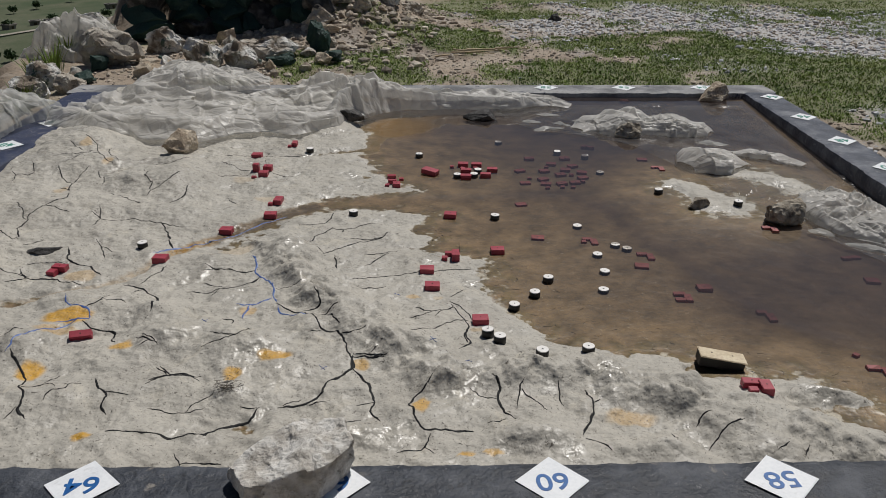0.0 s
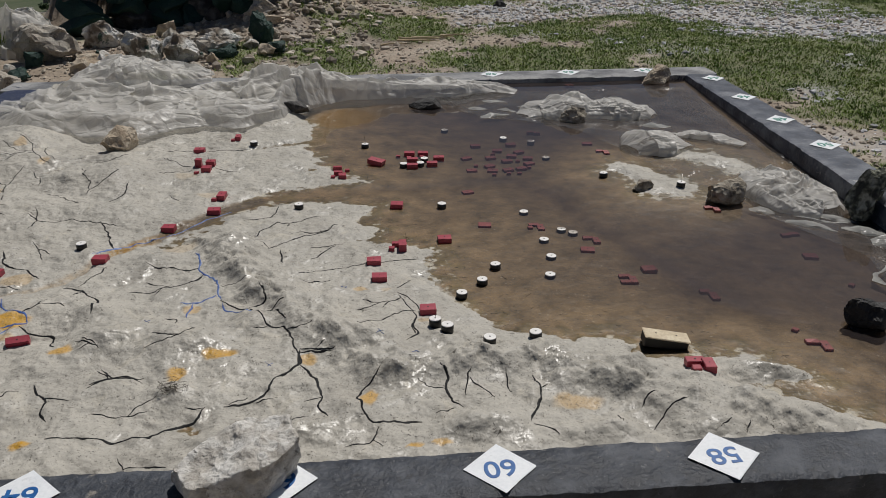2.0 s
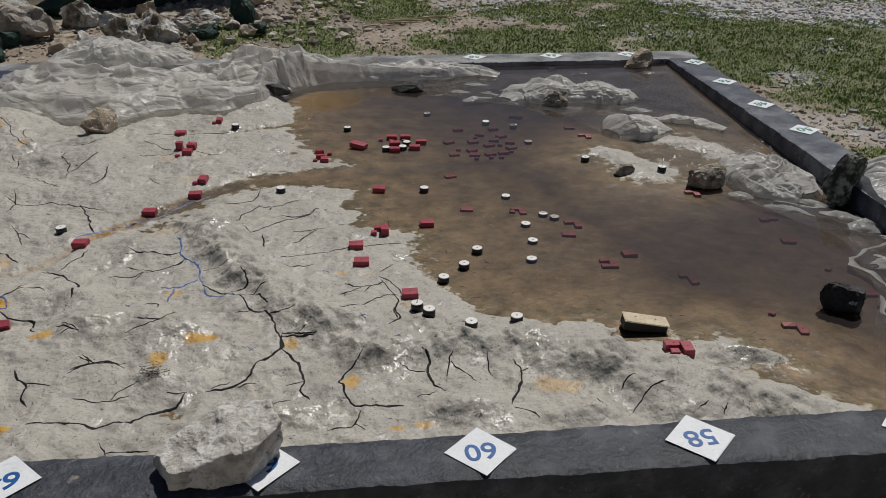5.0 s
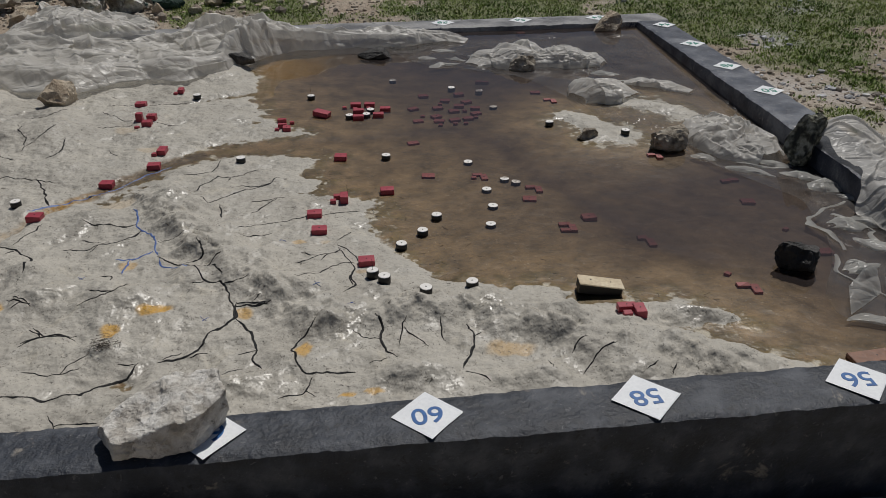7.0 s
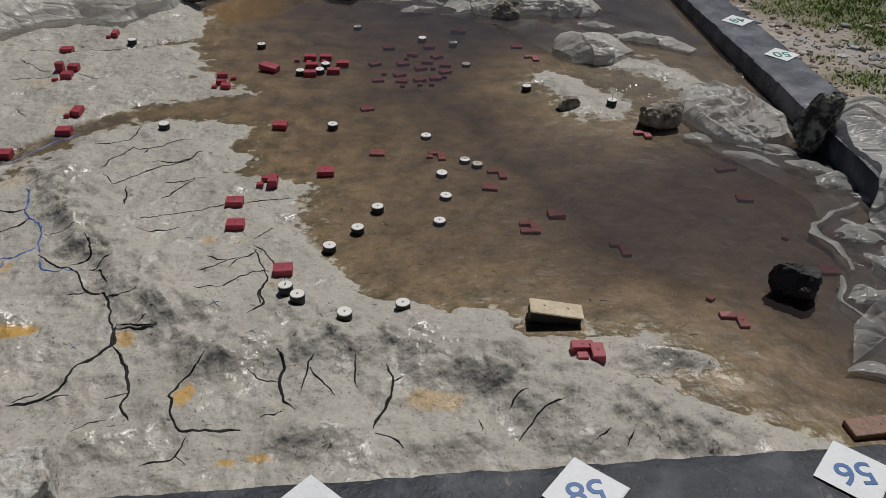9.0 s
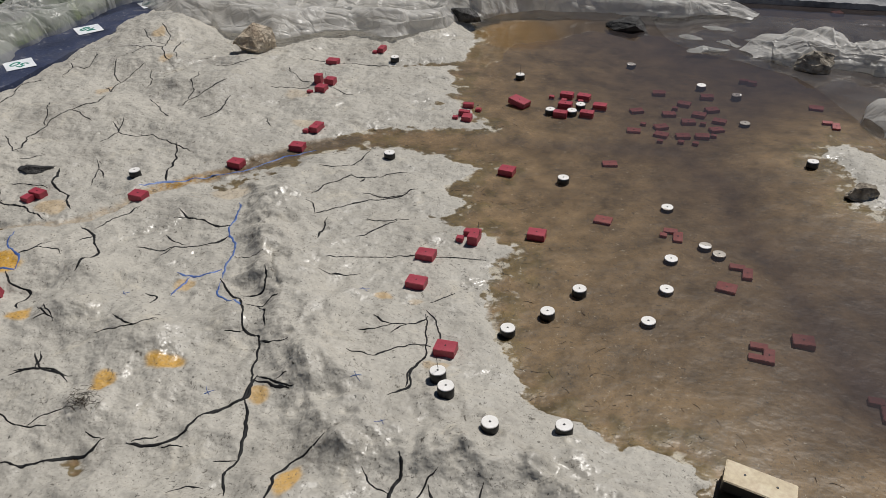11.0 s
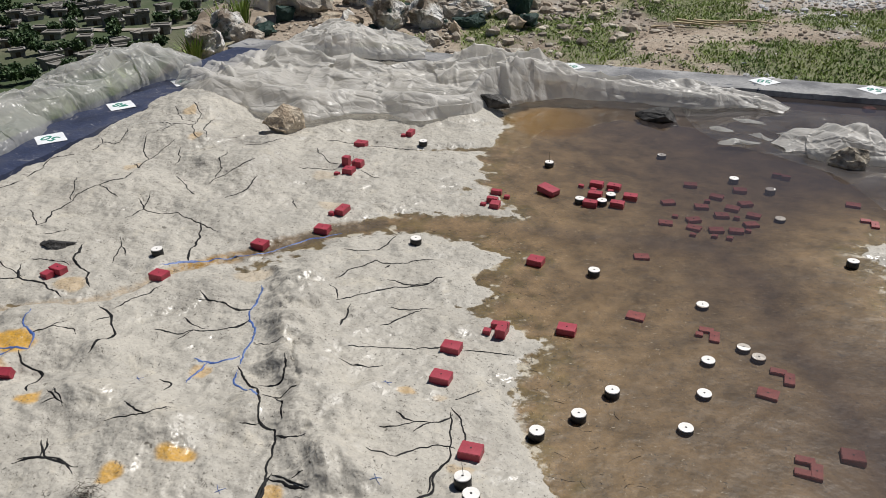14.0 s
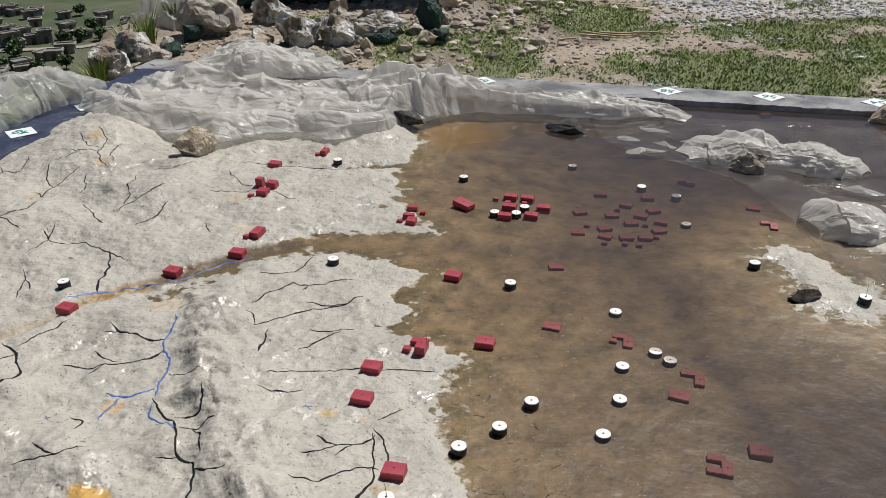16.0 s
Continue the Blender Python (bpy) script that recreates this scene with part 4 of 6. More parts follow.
# ---- plank ----
bm = bmesh.new()
bmesh.ops.create_cube(bm, size=1)
bmesh.ops.scale(bm, vec=(0.134, 0.060, 0.004), verts=bm.verts)
bmesh.ops.bevel(bm, geom=bm.edges[:], offset=0.0015, segments=2, affect="EDGES")
plank = tagged(part("wood_block", bm, MAT_WOOD), "pale bare wood board on a black base block", "wood block")
plank.matrix_world = pose(0.580, 0.610, 0.031, -2, 8, -7)
for x in (-0.03, 0.03):
    bm = bmesh.new()
    bmesh.ops.create_cone(bm, cap_ends=True, segments=10, radius1=0.0025, radius2=0.0025, depth=0.001)
    part("hole", bm, MAT_BLACK, plank, "dark nail hole").location = (x, 0.004, 0.0022)
# a black block fills the space below the tilted board
bm = bmesh.new()
bmesh.ops.create_cube(bm, size=1)
bmesh.ops.scale(bm, vec=(0.128, 0.052, 0.032), verts=bm.verts)
bmesh.ops.bevel(bm, geom=bm.edges[:], offset=0.0015, segments=1, affect="EDGES")
part("base", bm, MAT_BLACK, plank, "plain black block under the board").location = (0, 0.004, -0.0175)


# ---- stones ----
def stone(name, x, y, z, size, mat, label, turn=0.0, seed=1, rough=0.06, cuts=14, detail=4, group="", category="stone", lean=(0, 0)):
    """An angular weathered stone: a ball cut by planes, then roughened. size is its length, depth and height; z its underside."""
    rng = random.Random(seed)
    bm = bmesh.new()
    bmesh.ops.create_icosphere(bm, subdivisions=detail, radius=1.0)
    planes = [(Vector((rng.gauss(0, 1), rng.gauss(0, 1), rng.gauss(0, 1))).normalized(), rng.uniform(0.48, 0.78)) for _ in range(cuts)]
    planes.append((Vector((0, 0, -1)), 0.5))
    off = Vector((seed * 3.7, seed * 1.3, 0))
    for v in bm.verts:
        for _ in range(2):
            for n, d in planes:
                over = v.co.dot(n) - d
                if over > 0:
                    v.co -= n * over * 0.96
        v.co += noise.noise_vector(v.co * 2.2 + off) * rough + noise.noise_vector(v.co * 7 + off) * rough * 0.5 + noise.noise_vector(v.co * 18 + off) * rough * 0.28
    lo = [min(v.co[k] for v in bm.verts) for k in range(3)]
    hi = [max(v.co[k] for v in bm.verts) for k in range(3)]
    for v in bm.verts:
        v.co = Vector([(v.co[k] - lo[k]) / (hi[k] - lo[k]) * size[k] - (size[k] / 2 if k < 2 else 0) for k in range(3)])
    ob = tagged(part(name, bm, mat), label, category, group)
    ob.matrix_world = pose(x, y, z, *lean, turn)
    return ob


def slab_stone(name, lower, upper, mat, label):
    """A thick broken slab between a lower and an upper outline of the same number of corners, its faces pitted and its edges chipped."""
    bm = bmesh.new()
    low, high = [bm.verts.new(p) for p in lower], [bm.verts.new(p) for p in upper]
    n = len(low)
    for k in range(n):
        bm.faces.new((low[k], low[(k + 1) % n], high[(k + 1) % n], high[k]))
    bm.faces.new(low[::-1])
    bm.faces.new(high)
    bmesh.ops.triangulate(bm, faces=bm.faces[:])
    for _ in range(5):
        bmesh.ops.subdivide_edges(bm, edges=[e for e in bm.edges if e.calc_length() > 0.0075], cuts=1)
        bmesh.ops.triangulate(bm, faces=[f for f in bm.faces if len(f.verts) > 3])
    floor_z = min(p[2] for p in lower)
    for _ in range(2):
        bmesh.ops.smooth_vert(bm, verts=bm.verts[:], factor=0.5, use_axis_x=True, use_axis_y=True, use_axis_z=True)
    for v in bm.verts:
        p = v.co.copy()
        v.co = p + noise.noise_vector(p * 14) * 0.010 + noise.noise_vector(p * 40) * 0.0055 + noise.noise_vector(p * 105) * 0.0028
        v.co.z = max(v.co.z, floor_z)
    return tagged(part(name, bm, mat), label, "stone")


KERB = rim(0) + 0.006
slab_stone("kerb_stone", [(-0.695, 0.01, KERB), (-0.645, -0.082, KERB), (-0.49, -0.06, KERB), (-0.43, 0.03, KERB), (-0.445, 0.10, KERB), (-0.55, 0.13, KERB), (-0.64, 0.08, KERB)],
           [(-0.685, -0.005, 0.150), (-0.640, -0.080, 0.148), (-0.480, -0.048, 0.182), (-0.420, 0.025, 0.190), (-0.450, 0.095, 0.192), (-0.535, 0.112, 0.190), (-0.625, 0.06, 0.168)],
           MAT_SLAB, "large pale grey broken stone slab on the basin wall")
stone("sheet_stone", -1.49, 2.555, height(-1.49, 2.555) - 0.006, (0.19, 0.14, 0.125), MAT_OCHRE, "tan angular stone beside the plastic sheet", 35, 23, 0.10, 20)
stone("dark_lump", 0.05, 3.29, -0.02, (0.21, 0.13, 0.075), MAT_DARKSTONE, "dark wet stone lying in the shallow water", 0, 6)
stone("corner_stone", 1.565, 3.74, -0.02, (0.23, 0.13, 0.13), MAT_OCHRE, "rough ochre stone standing in the water at the wall", 20, 7, 0.09)
stone("black_stone", 1.235, 0.668, -0.02, (0.135, 0.115, 0.105), MAT_DARKSTONE, "large black wet stone standing in the water", 15, 8, 0.13)
stone("island_stone", 0.895, 1.86, height(0.895, 1.86) - 0.005, (0.095, 0.07, 0.045), MAT_PUMICE, "small rough tan stone on the clay islet", 0, 9, 0.14)
stone("porous_stone", 1.20, 1.705, -0.02, (0.16, 0.13, 0.115), MAT_PUMICE, "rough porous brown stone in the water", 10, 10, 0.14)
stone("bag_stone", 0.83, 2.93, -0.02, (0.16, 0.12, 0.10), MAT_PUMICE, "rough brown stone wrapped in plastic", 10, 11, 0.14)
stone("rim_stone", 1.668, 1.48, -0.02, (0.135, 0.125, 0.235), MAT_LICHEN, "tall lichen-grey stone leaning on the basin wall", 25, 71, 0.12, 22, lean=(4, 8))
stone("flat_stone", -1.66, 1.34, height(-1.66, 1.34) - 0.012, (0.13, 0.05, 0.03), MAT_DARKSTONE, "flat grey flake of rock on the clay", 20, 14)
# added dark body: stands in for the shade inside the sheet's opening
stone("dark_lump", -0.72, 3.14, height(-0.72, 3.14) - 0.02, (0.2, 0.12, 0.08), MAT_DARKSTONE, "dark stone shape added for the shade in the plastic sheet's opening", 5, 15)
stone("wall_stone", -0.80, 3.93, rim(3.93) - 0.003, (0.12, 0.10, 0.09), MAT_STONE, "grey stone on the basin wall", 5, 16)
for x, y, s, mat, label, turn, seed in [(-2.70, 5.05, (0.50, 0.34, 0.30), MAT_STONE, "big tan boulder beyond the basin", 0, 31), (-2.25, 4.76, (0.34, 0.22, 0.15), MAT_OCHRE, "flat tan boulder beyond the basin", 5, 32),
                                        (-1.95, 4.86, (0.30, 0.26, 0.27), MAT_SPLASH, "white-splashed boulder beyond the basin", 20, 33), (-1.70, 5.00, (0.32, 0.26, 0.24), MAT_SPLASH, "white-splashed boulder beyond the basin", -15, 34),
                                        (-1.45, 5.24, (0.42, 0.28, 0.20), MAT_SPLASH, "white and green splashed boulder beyond the basin", 30, 35), (-1.15, 5.45, (0.20, 0.18, 0.28), MAT_GREENSTONE, "dark green painted boulder", 0, 36),
                                        (-1.40, 5.02, (0.24, 0.15, 0.12), MAT_GREENSTONE, "low dark green painted boulder", 10, 37), (-3.00, 4.52, (0.30, 0.24, 0.20), MAT_SPLASH, "pale boulder at the slope's edge", 10, 38),
                                        (-2.98, 4.18, (0.26, 0.24, 0.22), MAT_SPLASH, "pale boulder at the slope's edge", 40, 39), (-2.78, 4.40, (0.22, 0.20, 0.16), MAT_STONE, "pale boulder at the slope's edge", 70, 40),
                                        (-2.42, 5.50, (0.34, 0.24, 0.24), MAT_SPLASH, "grey boulder beside the rubble wall", 0, 41), (-3.05, 5.70, (0.42, 0.30, 0.34), MAT_SPLASH, "green and white splashed boulder", 0, 42),
                                        (-2.85, 5.45, (0.26, 0.2, 0.2), MAT_GREENSTONE, "dark green painted boulder", 0, 43), (-2.05, 5.35, (0.35, 0.2, 0.1), MAT_GREENSTONE, "flat dark green boulder", 0, 44),
                                        (-1.72, 5.45, (0.32, 0.22, 0.14), MAT_STONE, "flat grey boulder beside the rubble wall", 25, 45), (-1.20, 6.05, (0.30, 0.20, 0.20), MAT_STONE, "grey boulder in the rubble heap", 20, 46),
                                        (-1.05, 6.45, (0.34, 0.22, 0.16), MAT_STONE, "grey boulder in the rubble heap", -30, 47), (-0.85, 6.30, (0.20, 0.2, 0.18), MAT_STONE, "grey boulder in the rubble heap", 0, 48),
                                        (-0.62, 6.75, (0.26, 0.2, 0.2), MAT_SPLASH, "green-stained boulder in the rubble heap", 0, 49), (-0.95, 6.85, (0.28, 0.2, 0.2), MAT_STONE, "grey boulder in the rubble heap", 50, 50),
                                        (-0.40, 7.10, (0.24, 0.18, 0.14), MAT_STONE, "grey boulder in the rubble heap", 10, 51), (-1.25, 6.35, (0.36, 0.14, 0.26), MAT_STONE, "slanting slab in the rubble heap", 25, 52),
                                        (1.05, 7.25, (0.14, 0.10, 0.11), MAT_DARKSTONE, "black stone on the grass", 0, 53), (0.35, 6.55, (0.18, 0.14, 0.06), MAT_OCHRE, "flat tan stone in the gravel", 0, 54)]:
    z = float(ground_height(np.array([x]), np.array([y]))[0])
    stone("boulder", x, y, z - 0.03, s, mat, label, turn, seed, 0.17, 24, detail=4, group="boulders beyond the basin", category="boulder")
heap = random.Random(17)
for _ in range(46):
    x, y = heap.uniform(-2.95, -1.0), heap.uniform(4.55, 5.95)
    w = heap.uniform(0.07, 0.19)
    z = float(ground_height(np.array([x]), np.array([y]))[0])
    mat, label = heap.choice([(MAT_SPLASH, "small white-splashed rock beyond the basin"), (MAT_SPLASH, "small white-splashed rock beyond the basin"), (MAT_STONE, "small grey-tan rock beyond the basin"), (MAT_OCHRE, "small tan rock beyond the basin"), (MAT_GREENSTONE, "small dark green painted rock")])
    stone("rock", x, y, z - 0.015, (w, w * heap.uniform(0.6, 0.9), w * heap.uniform(0.45, 0.8)), mat, label, heap.uniform(0, 180), heap.randrange(900), 0.15, 18, detail=3, group="rocks beyond the basin", category="rock")

# dry-stone wall, painted dark green, curving round a hollow
course = random.Random(8)
for level in range(8):
    x = -3.0 + course.uniform(0, 0.2)
    while x < -1.3:
        w = course.uniform(0.2, 0.38)
        bend = 0.35 * math.cos((x + 2.15) * 1.9)
        y = 6.12 + bend + 0.035 * level
        z = float(ground_height(np.array([x]), np.array([y]))[0]) - 0.02 if level == 0 else -0.08 + 0.135 * level
        stone("wall_boulder", x + w / 2, y + course.uniform(-0.04, 0.04), z, (w * 1.3, 0.34, 0.23), course.choice([MAT_GREENSTONE, MAT_GREENSTONE, MAT_GREENSTONE, MAT_DARKSTONE]), "dark green painted boulder of a dry-stone wall",
              course.uniform(-8, 8), course.randrange(1000), 0.07, detail=3, group="dry-stone wall boulders", category="boulder")
        x += w


# ---- plastic sheets ----
def bunched_sheet(name, spine, tall, mat, label, seed=1, folds=1.0, nu=260, nv=130, flat=0.42, lip=0.0):
    """Plastic film bunched along a line: a sagging roll with sharp creases. spine rows: x, y, base, half width, height factor."""
    s = np.array(spine, float)
    t = np.linspace(0, len(s) - 1, nu)
    k = np.minimum(t.astype(int), len(s) - 2)
    f = (t - k)[:, None]
    f = f * f * (3 - 2 * f)
    c = s[k] * (1 - f) + s[k + 1] * f
    for _ in range(12):
        c[1:-1] = (c[:-2] + 2 * c[1:-1] + c[2:]) / 4
    d = np.gradient(c[:, :2], axis=0)
    for _ in range(10):
        d[1:-1] = (d[:-2] + 2 * d[1:-1] + d[2:]) / 4
    d /= np.linalg.norm(d, axis=1)[:, None] + 1e-9
    V = np.broadcast_to(np.linspace(-1, 1, nv), (nu, nv))
    L = np.broadcast_to(np.cumsum(np.r_[0, np.hypot(*np.diff(c[:, :2], axis=0).T)])[:, None], V.shape)
    W = V * c[:, 3:4]
    bulge = np.clip(1 - np.abs(V) ** 2.6, 0, 1) ** flat
    wx, wy = L + 0.05 * waves(L, W, 4, seed + 7, 2), W + 0.05 * waves(L, W, 4, seed + 8, 2)
    lump = 1 + 0.30 * waves(L, W, 2.5, seed, 2)
    tight = min(3.0, max(1.0, 0.26 / s[:, 3].mean()))
    wx, wy = wx * tight, wy * tight
    folds = folds / tight ** 0.8
    long_fold = crumple(wx * 0.4, wy, 8.0, seed + 1)
    drape = crumple(wx + 0.7 * wy, wy * 0.4, 9.0, seed + 2)
    facet = crumple(wx, wy - 0.4 * wx, 13.0, seed + 3)
    run = lambda kx, ky, scale, k: np.clip(1 - 2.3 * np.abs(waves(kx, ky, scale, seed + k, 1)), 0, 1) ** 1.3
    gather = 0.55 * run(wx * 0.20 + 0.3 * wy, wy, 6.0, 15) + 0.45 * run(L * 0.9, V * 2.4 + 0.5 * waves(L, W, 2.0, seed + 24, 1), 1.0, 21)
    pinch = 0.7 * run(wx + 0.5 * wy, wy * 0.25, 7.0, 16) + 0.3 * run(wx - 0.4 * wy, wy * 0.3, 14.0, 22)
    z = c[:, 2:3] + c[:, 4:5] * tall * bulge * ((0.55 - 0.30 * lip) * lump + lip * (0.62 * np.exp(-((V + 0.76) / 0.14) ** 2) + 0.35 * np.exp(-((V - 0.6) / 0.2) ** 2)) + folds * (0.18 * long_fold + 0.18 * drape + 0.10 * facet + 0.30 * gather + 0.16 * pinch))
    across = W * (1 + 0.18 * waves(L, 0 * W, 5.0, seed + 3, 2)) + 0.02 * waves(L, W, 9, seed + 4, 3)
    x = c[:, 0:1] - d[:, 1:2] * across + 0.025 * waves(L, W, 7, seed + 5, 3) * bulge
    y = c[:, 1:2] + d[:, 0:1] * across + 0.025 * waves(L, W, 7, seed + 6, 3) * bulge
    z = np.maximum(z, c[:, 2:3] + 0.001 + 0.004 * waves(L, W, 12, seed + 9, 2))
    return tagged(new(name, mesh_of(name, np.stack([x, y, z], -1).reshape(-1, 3), grid_faces(nu, nv), mat)), label, "plastic sheet")


bunched_sheet("plastic_sheet", [(-2.27, 3.25, 0.05, 0.30, 0.8), (-2.0, 3.19, 0.06, 0.40, 1.0), (-1.65, 3.12, 0.055, 0.42, 0.95), (-1.3, 3.15, 0.045, 0.41, 0.8), (-1.0, 3.25, 0.04, 0.40, 0.85), (-0.80, 3.43, 0.04, 0.34, 2.0), (-0.60, 3.50, 0.03, 0.22, 1.9),
                                (-0.38, 3.53, 0.02, 0.15, 0.9), (0.0, 3.55, 0.015, 0.13, 0.7), (0.3, 3.60, 0.02, 0.13, 0.65), (0.5, 3.62, 0.015, 0.09, 0.4), (0.62, 3.58, 0.002, 0.05, 0.1)],
              0.135, MAT_FILM, "crumpled milky plastic sheet heaped along the basin wall", 11, 1.0, 640, 260, lip=1.0)
bunched_sheet("plastic_sheet", [(-2.05, 3.60, 0.07, 0.14, 0.7), (-1.8, 3.72, 0.10, 0.20, 1.3), (-1.5, 3.78, 0.08, 0.18, 1.2), (-1.25, 3.80, 0.08, 0.10, 0.6)],
              0.13, MAT_FILM, "fold of plastic sheet thrown over the basin wall", 15, 1.2)
bunched_sheet("plastic_sheet", [(0.56, 3.06, 0.0, 0.05, 0.15), (0.70, 3.12, -0.005, 0.13, 0.8), (0.85, 3.10, -0.005, 0.16, 1.1), (0.98, 3.05, -0.005, 0.10, 0.75), (1.10, 3.05, -0.005, 0.13, 0.95), (1.24, 3.0, -0.005, 0.10, 0.8), (1.30, 2.95, 0.0, 0.04, 0.2)],
              0.115, MAT_FILM, "crumpled plastic sheet bulging out of the water", 12, 1.3)
bunched_sheet("plastic_sheet", [(0.99, 2.36, 0.0, 0.06, 0.3), (1.07, 2.40, 0.0, 0.12, 1.1), (1.17, 2.42, 0.0, 0.13, 1.1), (1.25, 2.33, 0.0, 0.08, 0.5)],
              0.11, MAT_FILM, "plastic sheet ballooning over a lump of clay", 17, 0.6)
bunched_sheet("plastic_sheet", [(1.28, 2.62, 0.0, 0.03, 0.2), (1.38, 2.60, 0.0, 0.07, 0.8), (1.50, 2.52, 0.0, 0.07, 0.6), (1.60, 2.42, 0.0, 0.03, 0.2)],
              0.07, MAT_FILM, "small crumple of plastic sheet in the water", 18)
bunched_sheet("plastic_sheet", [(1.42, 2.02, 0.0, 0.05, 0.3), (1.46, 1.90, 0.0, 0.13, 0.9), (1.48, 1.76, 0.0, 0.17, 1.1), (1.50, 1.62, 0.0, 0.14, 0.9), (1.56, 1.50, 0.0, 0.08, 0.8)],
              0.10, MAT_FILM, "crumpled plastic sheet over clay at the basin wall", 13, 1.9)
def wall_drape(u, v):
    """Film thrown over the east wall: u runs south along it, v from the water over the top and down outside."""
    y = 1.60 - 1.05 * u + 0.03 * waves(u * 3, v * 3, 1.5, 71, 2)
    hang = step(u, 0.44, 0.62)
    inner, outer = 1.69 - 0.06 * hang + 0.03 * waves(u * 9, 0 * u, 1.0, 72, 2), 2.12 + 0.08 * waves(u * 5, 0 * u, 1.0, 73, 2)
    x = inner + (outer - inner) * v
    top = 0.097 * (1 - step(x, 1.93, 2.12)) - 0.13 * step(x, 1.93, 2.12)
    slope = step(x, inner, 1.70) * hang + (1 - hang)
    tent = 0.085 * np.exp(-((x - 1.81) / 0.10) ** 2 - ((y - 1.44) / 0.10) ** 2)
    run = lambda kx, ky, k: np.clip(1 - 2.2 * np.abs(waves(kx, ky, 1.0, k, 1)), 0, 1) ** 1.3
    fold = 0.034 * run(u * 9 + 2.5 * v, v * 1.6, 74) + 0.020 * run(u * 17 - 5 * v, v * 2.0, 75) + 0.010 * crumple(x, y, 14.0, 78)
    return x, y, np.maximum(top * slope + tent, 0.002 - 0.14 * step(x, 1.93, 2.12)) + 0.006 + fold * (0.35 + 0.65 * np.sin(np.pi * np.clip(v, 0.03, 1)))


def draped_film(name, shape, mat, label, nu=200, nv=120):
    u, v = np.meshgrid(np.linspace(0, 1, nu), np.linspace(0, 1, nv), indexing="ij")
    return tagged(new(name, mesh_of(name, np.stack(shape(u, v), -1).reshape(-1, 3), grid_faces(nu, nv), mat)), label, "plastic sheet")


def standing_flap(u, v):
    """A stiff corner of film that stands up out of the water."""
    x, y = 1.285 + 0.155 * u - 0.045 * v, 0.485 + 0.10 * u - 0.10 * v
    z = 0.003 + 0.055 * np.sin(np.pi * np.clip(0.15 + 0.75 * u, 0, 1)) * (1 - v) ** 1.2 + 0.010 * np.abs(waves(u * 2, v * 1.5, 1.0, 77, 1)) * (1 - 0.7 * v)
    return x, y, z


draped_film("plastic_sheet", wall_drape, MAT_FILM, "translucent plastic sheet thrown over the basin wall", 260, 150)
draped_film("plastic_flap", standing_flap, MAT_CLEARFILM, "pale corner of plastic sheet standing out of the water", 50, 40)
for k, (ax2, ay2, bx2, by2, wide, tall) in enumerate([(1.54, 1.35, 1.66, 1.31, 0.035, 0.030), (1.58, 1.25, 1.72, 1.19, 0.045, 0.035), (1.64, 1.15, 1.78, 1.08, 0.04, 0.035), (1.50, 1.47, 1.62, 1.42, 0.025, 0.018),
                                                      (1.48, 0.94, 1.60, 0.92, 0.05, 0.022), (1.50, 0.80, 1.62, 0.72, 0.04, 0.022), (1.36, 0.62, 1.47, 0.66, 0.03, 0.03), (1.44, 0.50, 1.56, 0.56, 0.05, 0.03),
                                                      (1.24, 0.37, 1.36, 0.35, 0.02, 0.012), (1.60, 0.98, 1.72, 0.90, 0.05, 0.03)]):
    mx, my = (ax2 + bx2) / 2, (ay2 + by2) / 2
    bunched_sheet("plastic_crumple", [(ax2, ay2, 0.0, wide * 0.3, 0.2), (mx - 0.01, my + 0.008, 0.0, wide, 1.0), (mx + 0.02, my - 0.008, 0.0, wide * 0.9, 0.8), (bx2, by2, 0.0, wide * 0.3, 0.2)],
                  tall, MAT_CLEARFILM, "crumple of clear plastic film above the water", 80 + k, 1.5, 90, 44)
for k, line in enumerate([[(1.617, 1.092), (1.56, 1.06), (1.506, 1.02), (1.45, 0.97), (1.435, 0.927), (1.458, 0.885), (1.44, 0.82), (1.425, 0.75)], [(1.52, 0.99), (1.60, 0.94), (1.62, 0.86), (1.57, 0.78), (1.60, 0.66)],
                          [(1.38, 0.72), (1.34, 0.62), (1.36, 0.52), (1.42, 0.44)], [(1.40, 1.50), (1.50, 1.44), (1.58, 1.42)]]):
    bunched_sheet("plastic_crumple", [(x, y, 0.0005, 0.0045, 0.5 + 0.5 * (q % 2)) for q, (x, y) in enumerate(line)], 0.008, MAT_CLEARFILM, "curled edge of clear plastic film on the water", 95 + k, 1.0, 120, 14)
bunched_sheet("plastic_sheet", [(-2.46, 1.45, 0.06, 0.14, 0.7), (-2.56, 1.9, 0.06, 0.18, 1.0), (-2.62, 2.4, 0.06, 0.20, 1.2), (-2.60, 2.85, 0.08, 0.22, 1.4), (-2.50, 3.12, 0.08, 0.17, 1.1), (-2.40, 3.25, 0.08, 0.08, 0.4)],
              0.15, MAT_CLEARFILM, "crumpled clear plastic sheet along the outer edge of the wall", 14, 0.8)
bunched_sheet("plastic_sheet", [(-3.60, 5.45, -0.30, 0.25, 0.9), (-3.30, 5.45, -0.15, 0.32, 1.3), (-3.00, 5.42, -0.10, 0.32, 1.25), (-2.72, 5.35, -0.10, 0.2, 0.7)],
              0.36, MAT_FILM, "heap of milky plastic sheet beyond the basin", 16, 0.9)

